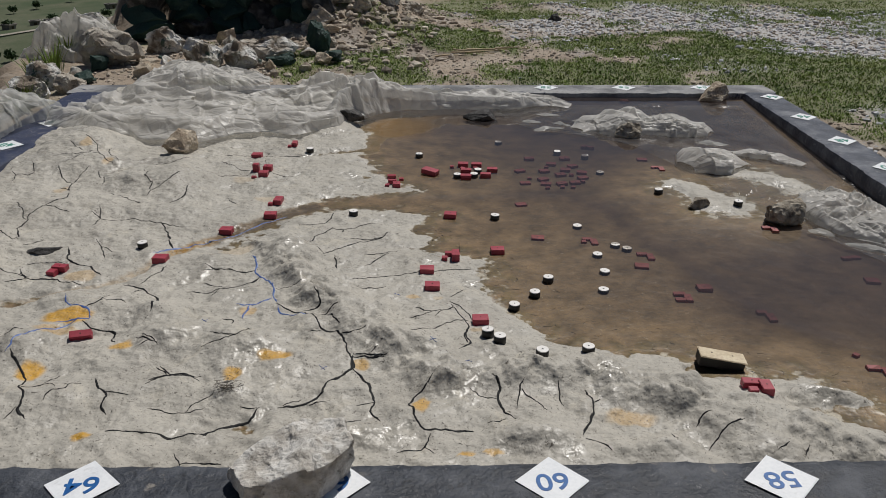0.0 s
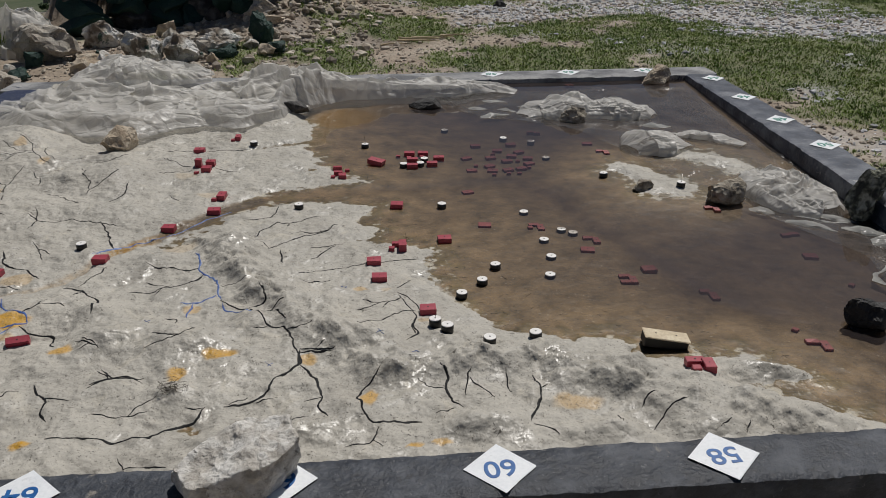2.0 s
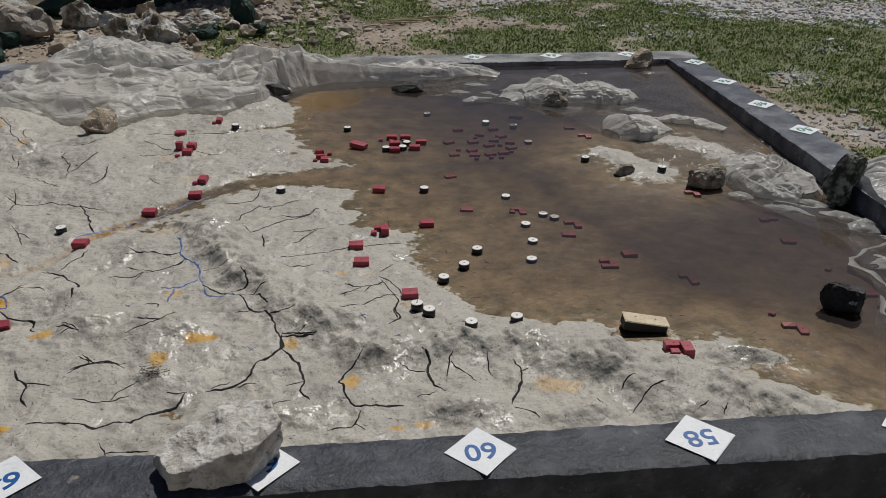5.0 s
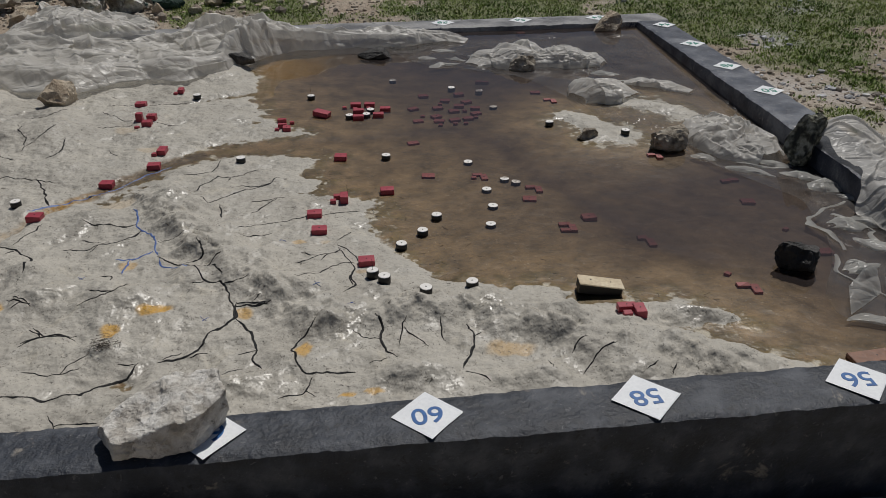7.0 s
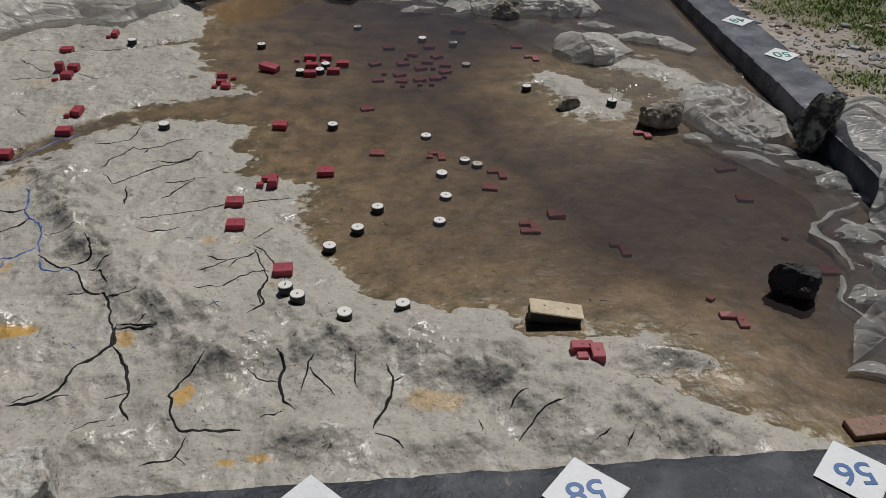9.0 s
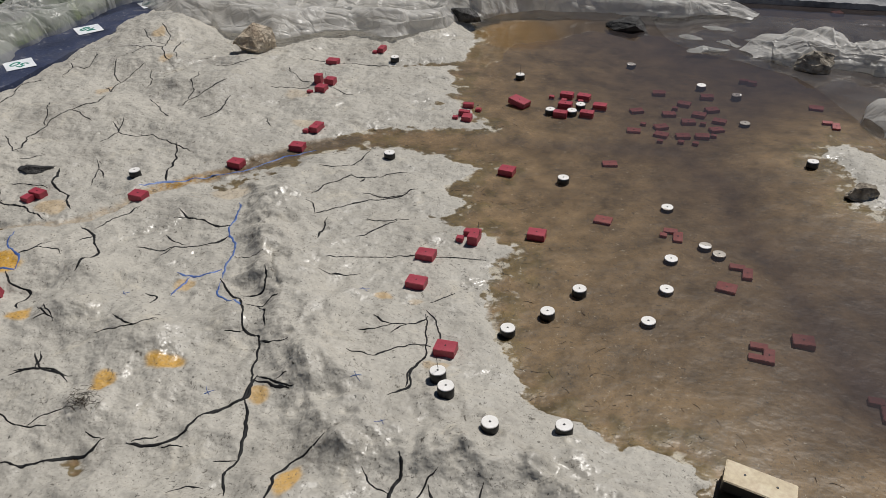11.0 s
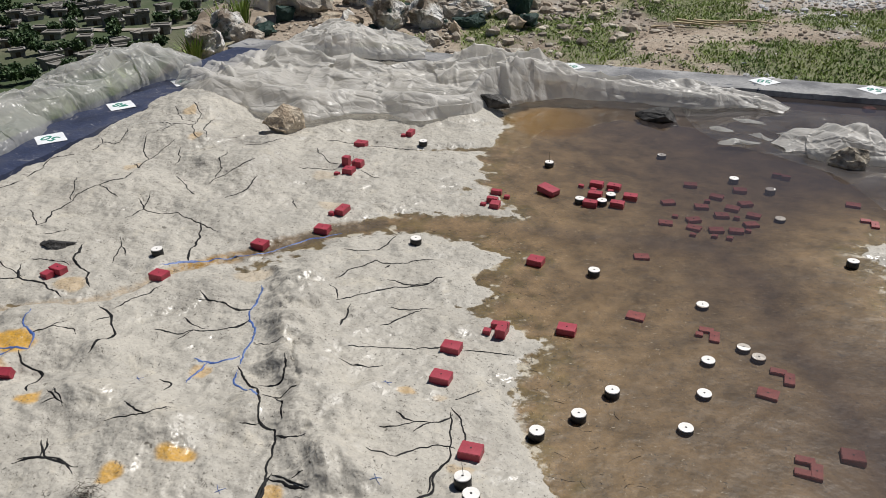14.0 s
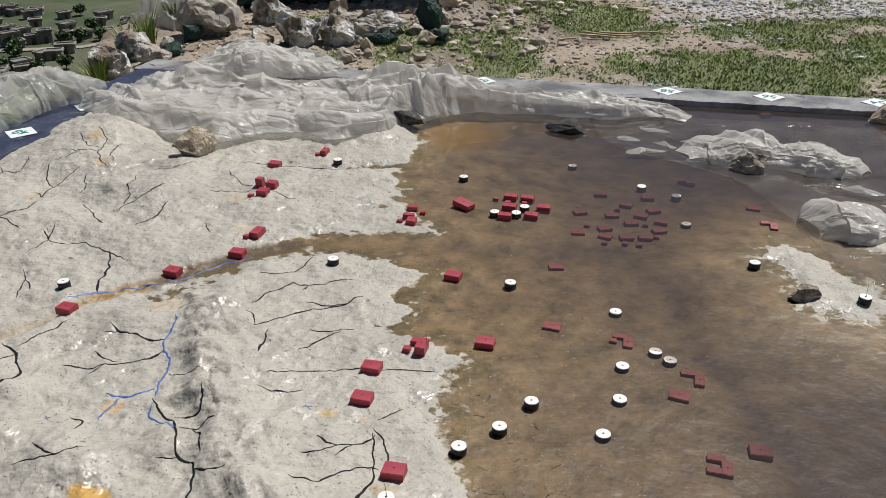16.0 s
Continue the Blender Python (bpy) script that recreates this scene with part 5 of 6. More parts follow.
for k, (x, y, turn, size) in enumerate([(0.42, 3.06, 10, 0.16), (0.50, 3.16, -15, 0.10), (0.34, 3.20, 20, 0.08), (0.62, 3.22, 5, 0.09), (0.46, 3.34, -10, 0.12), (1.25, 2.78, -20, 0.12), (1.42, 1.40, -35, 0.16), (1.30, 1.56, -30, 0.08)]):
    ux, uy = math.cos(radians(turn)) * size, math.sin(radians(turn)) * size
    bunched_sheet("plastic_crumple", [(x - ux * 0.6, y - uy * 0.6, 0.001, 0.008, 0.2), (x - ux * 0.2, y - uy * 0.2, 0.001, 0.025, 1.0), (x + ux * 0.2, y + uy * 0.2, 0.001, 0.022, 0.8), (x + ux * 0.6, y + uy * 0.6, 0.001, 0.006, 0.1)],
                  0.018, MAT_CLEARFILM, "small crumple of plastic film above the water", 60 + k, 1.6, 60, 24)

# film floating flat on the water along the east wall
EDGE_LINE = [(0.13, 3.60), (0.149, 3.413), (0.252, 3.097), (0.56, 2.93), (0.80, 2.80), (0.99, 2.30), (1.06, 2.0), (1.15, 1.76), (1.275, 1.62), (1.306, 1.489), (1.363, 1.376), (1.434, 1.243), (1.50, 1.12), (1.45, 0.97), (1.43, 0.85), (1.36, 0.68), (1.22, 0.50), (1.20, 0.37), (1.30, 0.32)]
et = np.linspace(0, len(EDGE_LINE) - 1, 260)
ex, ey = (np.interp(et, np.arange(len(EDGE_LINE)), [p[i] for p in EDGE_LINE]) for i in (0, 1))
for _ in range(30):
    ex[1:-1], ey[1:-1] = (ex[:-2] + 2 * ex[1:-1] + ex[2:]) / 4, (ey[:-2] + 2 * ey[1:-1] + ey[2:]) / 4
fu = np.linspace(0, 1, 120)
fx = ex[:, None] + (1.69 - ex[:, None]) * fu
fy = ey[:, None] + 0 * fu + 0.02 * waves(fx, fx * 0 + ey[:, None], 5, 33, 2) * fu
ripple = np.maximum(0, (1 - np.sqrt(np.abs(waves(fx * 5, fy * 7, 1.0, 34, 3)) + 0.01)) - 0.55)
fz = 0.0015 + 0.055 * ripple * np.clip(waves(fx, fy, 2.5, 35, 2) + 0.45, 0, 1) + 0.003 * np.exp(-((fu[None] * (1.69 - ex[:, None])) / 0.006) ** 2)
tagged(new("plastic_film", mesh_of("plastic_film", np.stack([fx, fy, fz], -1).reshape(-1, 3), grid_faces(260, 120), MAT_WETFILM)), "clear wet plastic film floating on the water", "plastic film")


# ---- painted rivers on the model ----
MAT_INK = material("black line paint", [(0.006, 0.006, 0.007), (0.018, 0.018, 0.018)], 40.0, (0.5, 0.7), 0.2, 150.0, depth=0.001)
last_shader(MAT_INK).inputs["Specular IOR Level"].default_value = 0.15
MAT_BLUE = material("blue line paint", [(0.02, 0.07, 0.30), (0.10, 0.17, 0.36)], 25.0, (0.35, 0.6), 0.2, 150.0, depth=0.001)
THIN, THICK, BLUE = (0.0023, MAT_INK, "thin black painted stream line"), (0.0034, MAT_INK, "bold black painted river line"), (0.0032, MAT_BLUE, "blue painted river line")
river_count = 0


def river(style, *corners):
    """A brush line that follows the model's surface, swelling and thinning, with a ragged edge."""
    global river_count
    river_count += 1
    w, mat, label = style
    rng = np.random.RandomState(river_count)
    c = np.array(corners)
    seg = np.hypot(*np.diff(c, axis=0).T)
    at = np.r_[0, np.cumsum(seg)]
    n = max(6, int(at[-1] / 0.005))
    t = np.linspace(0, at[-1], n)
    x, y = np.interp(t, at, c[:, 0]), np.interp(t, at, c[:, 1])
    for _ in range(2):
        x[1:-1], y[1:-1] = (x[:-2] + 2 * x[1:-1] + x[2:]) / 4, (y[:-2] + 2 * y[1:-1] + y[2:]) / 4
    x, y = x + 0.004 * waves(t, 0 * t, 30, 50 + river_count % 7, 3), y + 0.004 * waves(t, 0 * t + 3, 30, 60 + river_count % 5, 3)
    dx, dy = np.gradient(x), np.gradient(y)
    l = np.hypot(dx, dy) + 1e-9
    nx, ny = -dy / l, dx / l
    taper = np.clip(np.minimum(t, at[-1] - t) / 0.02, 0.35, 1)
    rows = []
    for side in (-1, -0.4, 0.4, 1):
        ww = w * taper * (0.9 + 0.45 * waves(t, 0 * t + 9 * side, 40, 70 + river_count % 9, 3)) * side
        px, py = x + nx * ww, y + ny * ww
        rows.append(np.stack([px, py, land(px, py) + (0.0013 if abs(side) < 1 else 0.0002)], -1))
    line = new("river_line", mesh_of("river_line", np.stack(rows, 1).reshape(-1, 3), grid_faces(n, 4), mat))
    line.parent = relief
    return tagged(line, label)


river(THIN, (-1.957, 2.575), (-1.89, 2.517), (-1.826, 2.359), (-1.746, 2.256), (-1.724, 2.247))
river(THIN, (-2.018, 2.52), (-1.924, 2.428), (-1.864, 2.433))
river(THIN, (-1.996, 2.361), (-1.88, 2.324), (-1.826, 2.359))
river(THIN, (-1.934, 2.255), (-1.888, 2.292), (-1.88, 2.324))
river(THIN, (-1.822, 2.515), (-1.815, 2.459), (-1.771, 2.36), (-1.701, 2.275))
river(THIN, (-1.952, 2.212), (-1.906, 2.116), (-1.841, 2.07), (-1.815, 1.964), (-1.87, 2.013))
river(THIN, (-1.816, 2.208), (-1.841, 2.07))
river(THIN, (-1.76, 2.176), (-1.743, 2.13), (-1.71, 2.099), (-1.696, 2.042))
river(THIN, (-2.099, 2.282), (-2.041, 2.148), (-2.107, 2.12), (-2.085, 2.03))
river(THIN, (-2.141, 2.163), (-2.105, 2.11))
river(THIN, (-2.122, 1.966), (-2.196, 1.915), (-2.141, 1.814), (-2.132, 1.725))
river(THIN, (-2.125, 1.68), (-2.15, 1.582))
river(THIN, (-1.78, 1.894), (-1.762, 1.821), (-1.821, 1.75), (-1.85, 1.647), (-1.835, 1.6), (-1.837, 1.524), (-1.791, 1.44), (-1.793, 1.403), (-1.886, 1.485), (-1.909, 1.489))
river(THIN, (-1.96, 1.792), (-1.895, 1.701), (-1.847, 1.62))
river(THIN, (-1.821, 1.75), (-1.71, 1.704))
river(THIN, (-1.746, 1.377), (-1.702, 1.438))
river(THIN, (-1.605, 1.762), (-1.58, 1.683), (-1.57, 1.567))
river(THIN, (-1.628, 1.717), (-1.58, 1.683), (-1.549, 1.665), (-1.458, 1.704), (-1.33, 1.652), (-1.253, 1.631))
river(THIN, (-1.647, 1.969), (-1.572, 1.907), (-1.489, 1.831), (-1.451, 1.809))
river(THIN, (-1.569, 2.221), (-1.532, 2.155), (-1.521, 2.085), (-1.471, 2.025), (-1.464, 1.955))
river(THIN, (-1.374, 2.098), (-1.396, 2.028), (-1.453, 1.958), (-1.466, 1.918))
river(THIN, (-1.347, 1.845), (-1.312, 1.924), (-1.313, 2.012))
river(THIN, (-1.519, 1.471), (-1.488, 1.435), (-1.441, 1.331))
river(THIN, (-1.482, 1.436), (-1.43, 1.38))
river(THIN, (-1.685, 1.256), (-1.628, 1.267), (-1.556, 1.273))
river(THIN, (-1.782, 1.206), (-1.731, 1.185), (-1.646, 1.164))
river(THIN, (-1.698, 1.118), (-1.642, 1.154))
river(THIN, (-1.257, 2.395), (-1.204, 2.324), (-1.132, 2.273), (-1.1, 2.285))
river(THIN, (-1.219, 2.173), (-1.192, 2.193), (-1.096, 2.25))
river(THIN, (-0.984, 2.247), (-0.919, 2.208), (-0.885, 2.202))
river(THIN, (-1.266, 2.52), (-1.153, 2.536), (-0.953, 2.56), (-0.879, 2.567))
river(THIN, (-1.552, 2.326), (-1.457, 2.352), (-1.421, 2.432))
river(THIN, (-1.133, 1.942), (-1.079, 1.884))
river(THIN, (-0.775, 1.639), (-0.729, 1.628), (-0.681, 1.678), (-0.659, 1.72), (-0.654, 1.782))
river(THIN, (-0.708, 1.42), (-0.699, 1.478), (-0.68, 1.52), (-0.635, 1.571), (-0.603, 1.585), (-0.481, 1.666))
river(THIN, (-0.597, 1.549), (-0.595, 1.588))
river(THIN, (-0.558, 1.477), (-0.495, 1.479), (-0.435, 1.51))
river(THIN, (-0.639, 1.294), (-0.611, 1.35), (-0.551, 1.416), (-0.485, 1.475), (-0.441, 1.502), (-0.406, 1.558))
river(THIN, (-0.699, 1.372), (-0.65, 1.327), (-0.637, 1.303))
river(THIN, (-0.605, 1.305), (-0.59, 1.256), (-0.586, 1.19))
river(THIN, (-0.492, 1.338), (-0.441, 1.339), (-0.381, 1.385))
river(THIN, (-0.493, 1.246), (-0.47, 1.264), (-0.435, 1.322), (-0.406, 1.358))
river(THIN, (-0.518, 1.109), (-0.482, 1.136), (-0.426, 1.156), (-0.356, 1.181), (-0.294, 1.208))
river(THIN, (-0.241, 1.212), (-0.181, 1.221), (-0.138, 1.23), (-0.11, 1.239))
river(THIN, (-0.51, 1.041), (-0.468, 1.035), (-0.436, 1.049), (-0.406, 1.071))
river(THIN, (-0.194, 1.001), (-0.168, 1.031), (-0.141, 1.061))
river(THIN, (-0.325, 0.844), (-0.287, 0.852), (-0.25, 0.881), (-0.215, 0.898), (-0.19, 0.925), (-0.181, 0.948))
river(THIN, (-0.302, 0.897), (-0.271, 0.883), (-0.245, 0.886))
river(THIN, (-0.246, 0.852), (-0.219, 0.891))
river(THIN, (-0.19, 0.975), (-0.159, 0.938), (-0.134, 0.888), (-0.126, 0.857))
river(THIN, (-0.318, 0.765), (-0.273, 0.755), (-0.244, 0.754), (-0.22, 0.787), (-0.182, 0.826), (-0.14, 0.837))
river(THIN, (-1.222, 1.075), (-1.213, 1.133), (-1.186, 1.19), (-1.186, 1.229))
river(THIN, (-1.223, 0.992), (-1.212, 1.041))
river(THIN, (-1.034, 1.126), (-0.996, 1.099), (-0.943, 1.087))
river(THIN, (-0.976, 1.018), (-0.961, 1.06))
river(THIN, (-1.053, 1.195), (-1.014, 1.214))
river(THIN, (-0.769, 1.06), (-0.722, 1.055), (-0.688, 1.071))
river(THIN, (-0.86, 0.794), (-0.867, 0.838), (-0.901, 0.838))
river(THIN, (-0.915, 0.658), (-0.859, 0.669), (-0.824, 0.684), (-0.783, 0.722))
river(THIN, (-0.907, 0.716), (-0.869, 0.692), (-0.824, 0.684))
river(THIN, (-1.106, 0.703), (-1.06, 0.682), (-1.046, 0.67))
river(THIN, (-1.095, 0.659), (-1.071, 0.681))
river(THIN, (-1.341, 0.888), (-1.302, 0.918), (-1.289, 0.968))
river(THIN, (-1.302, 0.918), (-1.245, 0.938), (-1.224, 0.919))
river(THIN, (-0.623, 0.751), (-0.584, 0.764))
river(THIN, (-0.426, 0.628), (-0.411, 0.646))
river(THIN, (-1.314, 0.362), (-1.337, 0.328))
river(THIN, (-1.35, 0.455), (-1.309, 0.465), (-1.273, 0.483), (-1.255, 0.449))
river(THIN, (-1.298, 0.49), (-1.281, 0.54))
river(THIN, (-1.26, 0.387), (-1.256, 0.428), (-1.223, 0.437), (-1.226, 0.469), (-1.198, 0.484))
river(THIN, (-1.116, 0.442), (-1.06, 0.443))
river(THIN, (-1.015, 0.581), (-0.976, 0.528), (-0.892, 0.528))
river(THIN, (-1.022, 0.499), (-0.975, 0.523))
river(THIN, (-1.001, 0.405), (-0.95, 0.383), (-0.89, 0.376), (-0.848, 0.392))
river(THIN, (-0.9, 0.384), (-0.884, 0.408), (-0.835, 0.441))
river(THIN, (-0.755, 0.392), (-0.71, 0.386))
river(THIN, (-0.881, 0.212), (-0.851, 0.167))
river(THIN, (-0.851, 0.167), (-0.813, 0.183), (-0.754, 0.16))
river(THIN, (-1.489, 0.689), (-1.485, 0.72), (-1.455, 0.726))
river(THIN, (-1.117, 0.705), (-1.08, 0.677), (-1.05, 0.676))
river(THIN, (-0.646, 0.394), (-0.599, 0.428))
river(THIN, (-0.58, 0.398), (-0.533, 0.413))
river(THIN, (-0.451, 0.389), (-0.408, 0.407))
river(THIN, (-0.482, 0.635), (-0.432, 0.622), (-0.383, 0.615))
river(THIN, (-0.256, 0.257), (-0.277, 0.207), (-0.344, 0.195))
river(THIN, (-0.274, 0.21), (-0.253, 0.19))
river(THIN, (-0.493, 0.294), (-0.471, 0.326), (-0.435, 0.326))
river(THIN, (-0.154, 0.439), (-0.128, 0.412), (-0.077, 0.402))
river(THIN, (-0.01, 0.471), (-0.028, 0.401), (-0.036, 0.367))
river(THIN, (-0.014, 0.434), (0.011, 0.389), (0.039, 0.346))
river(THIN, (0.081, 0.457), (0.08, 0.404), (0.091, 0.378))
river(THIN, (0.165, 0.377), (0.188, 0.403))
river(THIN, (-0.114, 0.298), (-0.07, 0.31))
river(THIN, (0.126, 0.243), (0.157, 0.223), (0.179, 0.197))
river(THIN, (0.34, 0.27), (0.341, 0.211))
river(THIN, (0.404, 0.282), (0.427, 0.31), (0.456, 0.321))
river(THIN, (0.418, 0.207), (0.461, 0.261), (0.527, 0.286))
river(THIN, (0.563, 0.167), (0.602, 0.198))
river(THIN, (0.634, 0.163), (0.653, 0.193))
river(THIN, (-0.187, 0.957), (-0.139, 0.8), (-0.157, 0.718), (-0.145, 0.679))
river(THICK, (-1.33, 1.66), (-1.269, 1.544), (-1.24, 1.454), (-1.212, 1.407))
river(THICK, (-1.583, 1.369), (-1.553, 1.291), (-1.459, 1.241), (-1.421, 1.191), (-1.394, 1.171))
river(THICK, (-1.693, 1.208), (-1.642, 1.154), (-1.569, 1.165), (-1.513, 1.137), (-1.437, 1.101))
river(THICK, (-0.754, 0.957), (-0.709, 0.905), (-0.651, 0.875), (-0.624, 0.84), (-0.594, 0.782), (-0.57, 0.761), (-0.542, 0.755), (-0.522, 0.728), (-0.505, 0.684), (-0.502, 0.647), (-0.48, 0.616), (-0.477, 0.576), (-0.486, 0.552))
river(THICK, (-1.291, 1.085), (-1.256, 1.065), (-1.222, 1.057), (-1.184, 1.007), (-1.137, 0.971), (-1.132, 0.924), (-1.124, 0.85))
river(THICK, (-1.058, 1.029), (-0.997, 1.046), (-0.93, 1.08), (-0.865, 1.119), (-0.847, 1.163))
river(THICK, (-1.05, 1.236), (-1.014, 1.214), (-0.961, 1.214), (-0.898, 1.203), (-0.877, 1.213))
river(THICK, (-0.655, 0.895), (-0.622, 0.909), (-0.605, 0.924), (-0.632, 0.987))
river(THICK, (-0.626, 0.858), (-0.595, 0.858), (-0.569, 0.871), (-0.543, 0.881))
river(THICK, (-0.599, 0.858), (-0.565, 0.838), (-0.534, 0.781))
river(THICK, (-0.524, 0.733), (-0.486, 0.729), (-0.452, 0.739))
river(THICK, (-0.484, 0.622), (-0.45, 0.621), (-0.393, 0.612))
river(THICK, (-1.023, 0.569), (-0.991, 0.539), (-0.979, 0.521))
river(THICK, (-1.027, 0.492), (-0.994, 0.513), (-0.966, 0.523), (-0.919, 0.523), (-0.894, 0.511))
river(THICK, (-1.32, 0.825), (-1.294, 0.791), (-1.206, 0.781), (-1.212, 0.755), (-1.19, 0.705), (-1.178, 0.692))
river(THICK, (-0.14, 0.798), (-0.151, 0.756), (-0.147, 0.72), (-0.135, 0.688), (-0.173, 0.647))
river(THICK, (-1.455, 0.632), (-1.411, 0.585), (-1.362, 0.511), (-1.35, 0.455), (-1.316, 0.405), (-1.311, 0.355), (-1.275, 0.319))
river(THICK, (-1.17, 0.511), (-1.144, 0.46), (-1.116, 0.442), (-1.111, 0.389), (-1.09, 0.363))
river(THICK, (-1.066, 0.28), (-0.99, 0.279), (-0.92, 0.273), (-0.824, 0.28), (-0.752, 0.339), (-0.731, 0.343), (-0.703, 0.387))
river(THICK, (-0.653, 0.394), (-0.615, 0.387), (-0.581, 0.404), (-0.549, 0.45), (-0.539, 0.491), (-0.505, 0.539), (-0.481, 0.573), (-0.482, 0.635))
river(THICK, (-0.476, 0.566), (-0.45, 0.531), (-0.422, 0.466), (-0.408, 0.407), (-0.416, 0.364), (-0.388, 0.318))
river(THICK, (-0.247, 0.494), (-0.27, 0.467), (-0.308, 0.429), (-0.314, 0.398), (-0.299, 0.315), (-0.274, 0.267), (-0.207, 0.271), (-0.151, 0.271))
river(THICK, (-0.091, 0.48), (-0.077, 0.454), (-0.077, 0.395), (-0.071, 0.344), (-0.041, 0.317))
river(THICK, (0.15, 0.443), (0.168, 0.392), (0.158, 0.34), (0.126, 0.283), (0.12, 0.248))
river(BLUE, (-0.745, 0.942), (-0.735, 0.895), (-0.682, 0.873), (-0.642, 0.859), (-0.632, 0.835))
river(BLUE, (-0.886, 0.947), (-0.833, 0.945), (-0.79, 0.97), (-0.781, 1.001))
river(BLUE, (-0.833, 0.945), (-0.848, 0.892), (-0.846, 0.854))
river(BLUE, (-1.439, 0.991), (-1.424, 0.947), (-1.386, 0.913), (-1.33, 0.886), (-1.305, 0.84), (-1.354, 0.829), (-1.403, 0.811))
river(BLUE, (-0.903, 1.338), (-0.877, 1.261), (-0.868, 1.198), (-0.843, 1.156), (-0.806, 1.132), (-0.78, 1.065), (-0.771, 1.006), (-0.754, 0.957))
river(BLUE, (-1.268, 1.343), (-1.209, 1.409), (-1.114, 1.487), (-1.039, 1.535), (-0.988, 1.592), (-0.934, 1.689), (-0.841, 1.758))
river(BLUE, (-1.339, 0.831), (-1.407, 0.75), (-1.447, 0.689), (-1.465, 0.62))


# ---- the village in the valley ----
MAT_MUD = material("whitewashed mud wall", [(0.11, 0.10, 0.09), (0.25, 0.235, 0.215), (0.50, 0.49, 0.47)], 0.25, (0.85, 0.95), 0.3, 4.0)
MAT_ROOF = material("flat earth roof", [(0.13, 0.12, 0.105), (0.25, 0.235, 0.21)], 0.3, (0.9, 1.0), 0.3, 4.0)
MAT_DARKPANE = material("dark window", [(0.015, 0.016, 0.018), (0.04, 0.04, 0.045)], 1.0, (0.2, 0.4), 0.1, 4.0)
MAT_LEAF = material("tree leaf", [(0.03, 0.06, 0.018), (0.05, 0.095, 0.03), (0.08, 0.13, 0.04)], 0.4, (0.5, 0.7), 0.1, 6.0)
MAT_BARK = material("bark", [(0.06, 0.045, 0.03), (0.12, 0.09, 0.06)], 2.0, (0.8, 0.95), 0.5, 20.0)
MAT_TRACK = material("pale dust track", [(0.26, 0.23, 0.19), (0.36, 0.33, 0.28)], 0.2, (0.9, 1.0), 0.3, 3.0)


def at_ground(x, y):
    return float(ground_height(np.array([x]), np.array([y]))[0])


def box(size, place, bevel=0.0):
    bm = bmesh.new()
    bmesh.ops.create_cube(bm, size=1)
    bmesh.ops.scale(bm, vec=size, verts=bm.verts)
    if bevel:
        bmesh.ops.bevel(bm, geom=bm.edges[:], offset=bevel, segments=1, affect="EDGES")
    bmesh.ops.translate(bm, vec=place, verts=bm.verts)
    return bm


def village_house(x, y, length, depth, tall, turn, rows):
    """A flat-roofed house: walls, a roof with a parapet, rows of windows and a door."""
    house = tagged(new("village_house"), "flat-roofed pale mud-plastered village house", "house", "village houses")
    house.matrix_world = pose(x, y, at_ground(x, y) - 0.8, 0, 0, turn)
    part("wall", box((length, depth, tall + 0.8), (0, 0, (tall + 0.8) / 2), 0.05), MAT_MUD, house)
    roof = part("roof", box((length + 0.5, depth + 0.5, 0.3), (0, 0, tall + 0.95), 0.04), MAT_ROOF, house, "flat grey earth roof")
    for sx, sy, px, py in ((length + 0.5, 0.3, 0, depth / 2 + 0.1), (length + 0.5, 0.3, 0, -depth / 2 - 0.1), (0.3, depth, length / 2 + 0.1, 0), (0.3, depth, -length / 2 - 0.1, 0)):
        part("parapet", box((sx, sy, 0.25), (px, py, tall + 1.22)), MAT_MUD, roof)
    for r in range(rows):
        n = int(length / 2.6)
        for i in range(n):
            px = (i + 0.5) * length / n - length / 2
            part("window", box((0.7, 0.12, 0.7), (px, -depth / 2 - 0.01, 1.9 + 1.7 * r)), MAT_DARKPANE, house, "dark window opening")
        for i in range(max(1, int(depth / 3.2))):
            py = (i + 0.5) * depth / max(1, int(depth / 3.2)) - depth / 2
            part("window", box((0.12, 0.7, 0.7), (length / 2 + 0.01, py, 1.9 + 1.7 * r)), MAT_DARKPANE, house, "dark window opening")
    part("door", box((0.9, 0.14, 1.5), (0, -depth / 2 - 0.012, 1.55)), MAT_BARK, house, "dark wooden door")


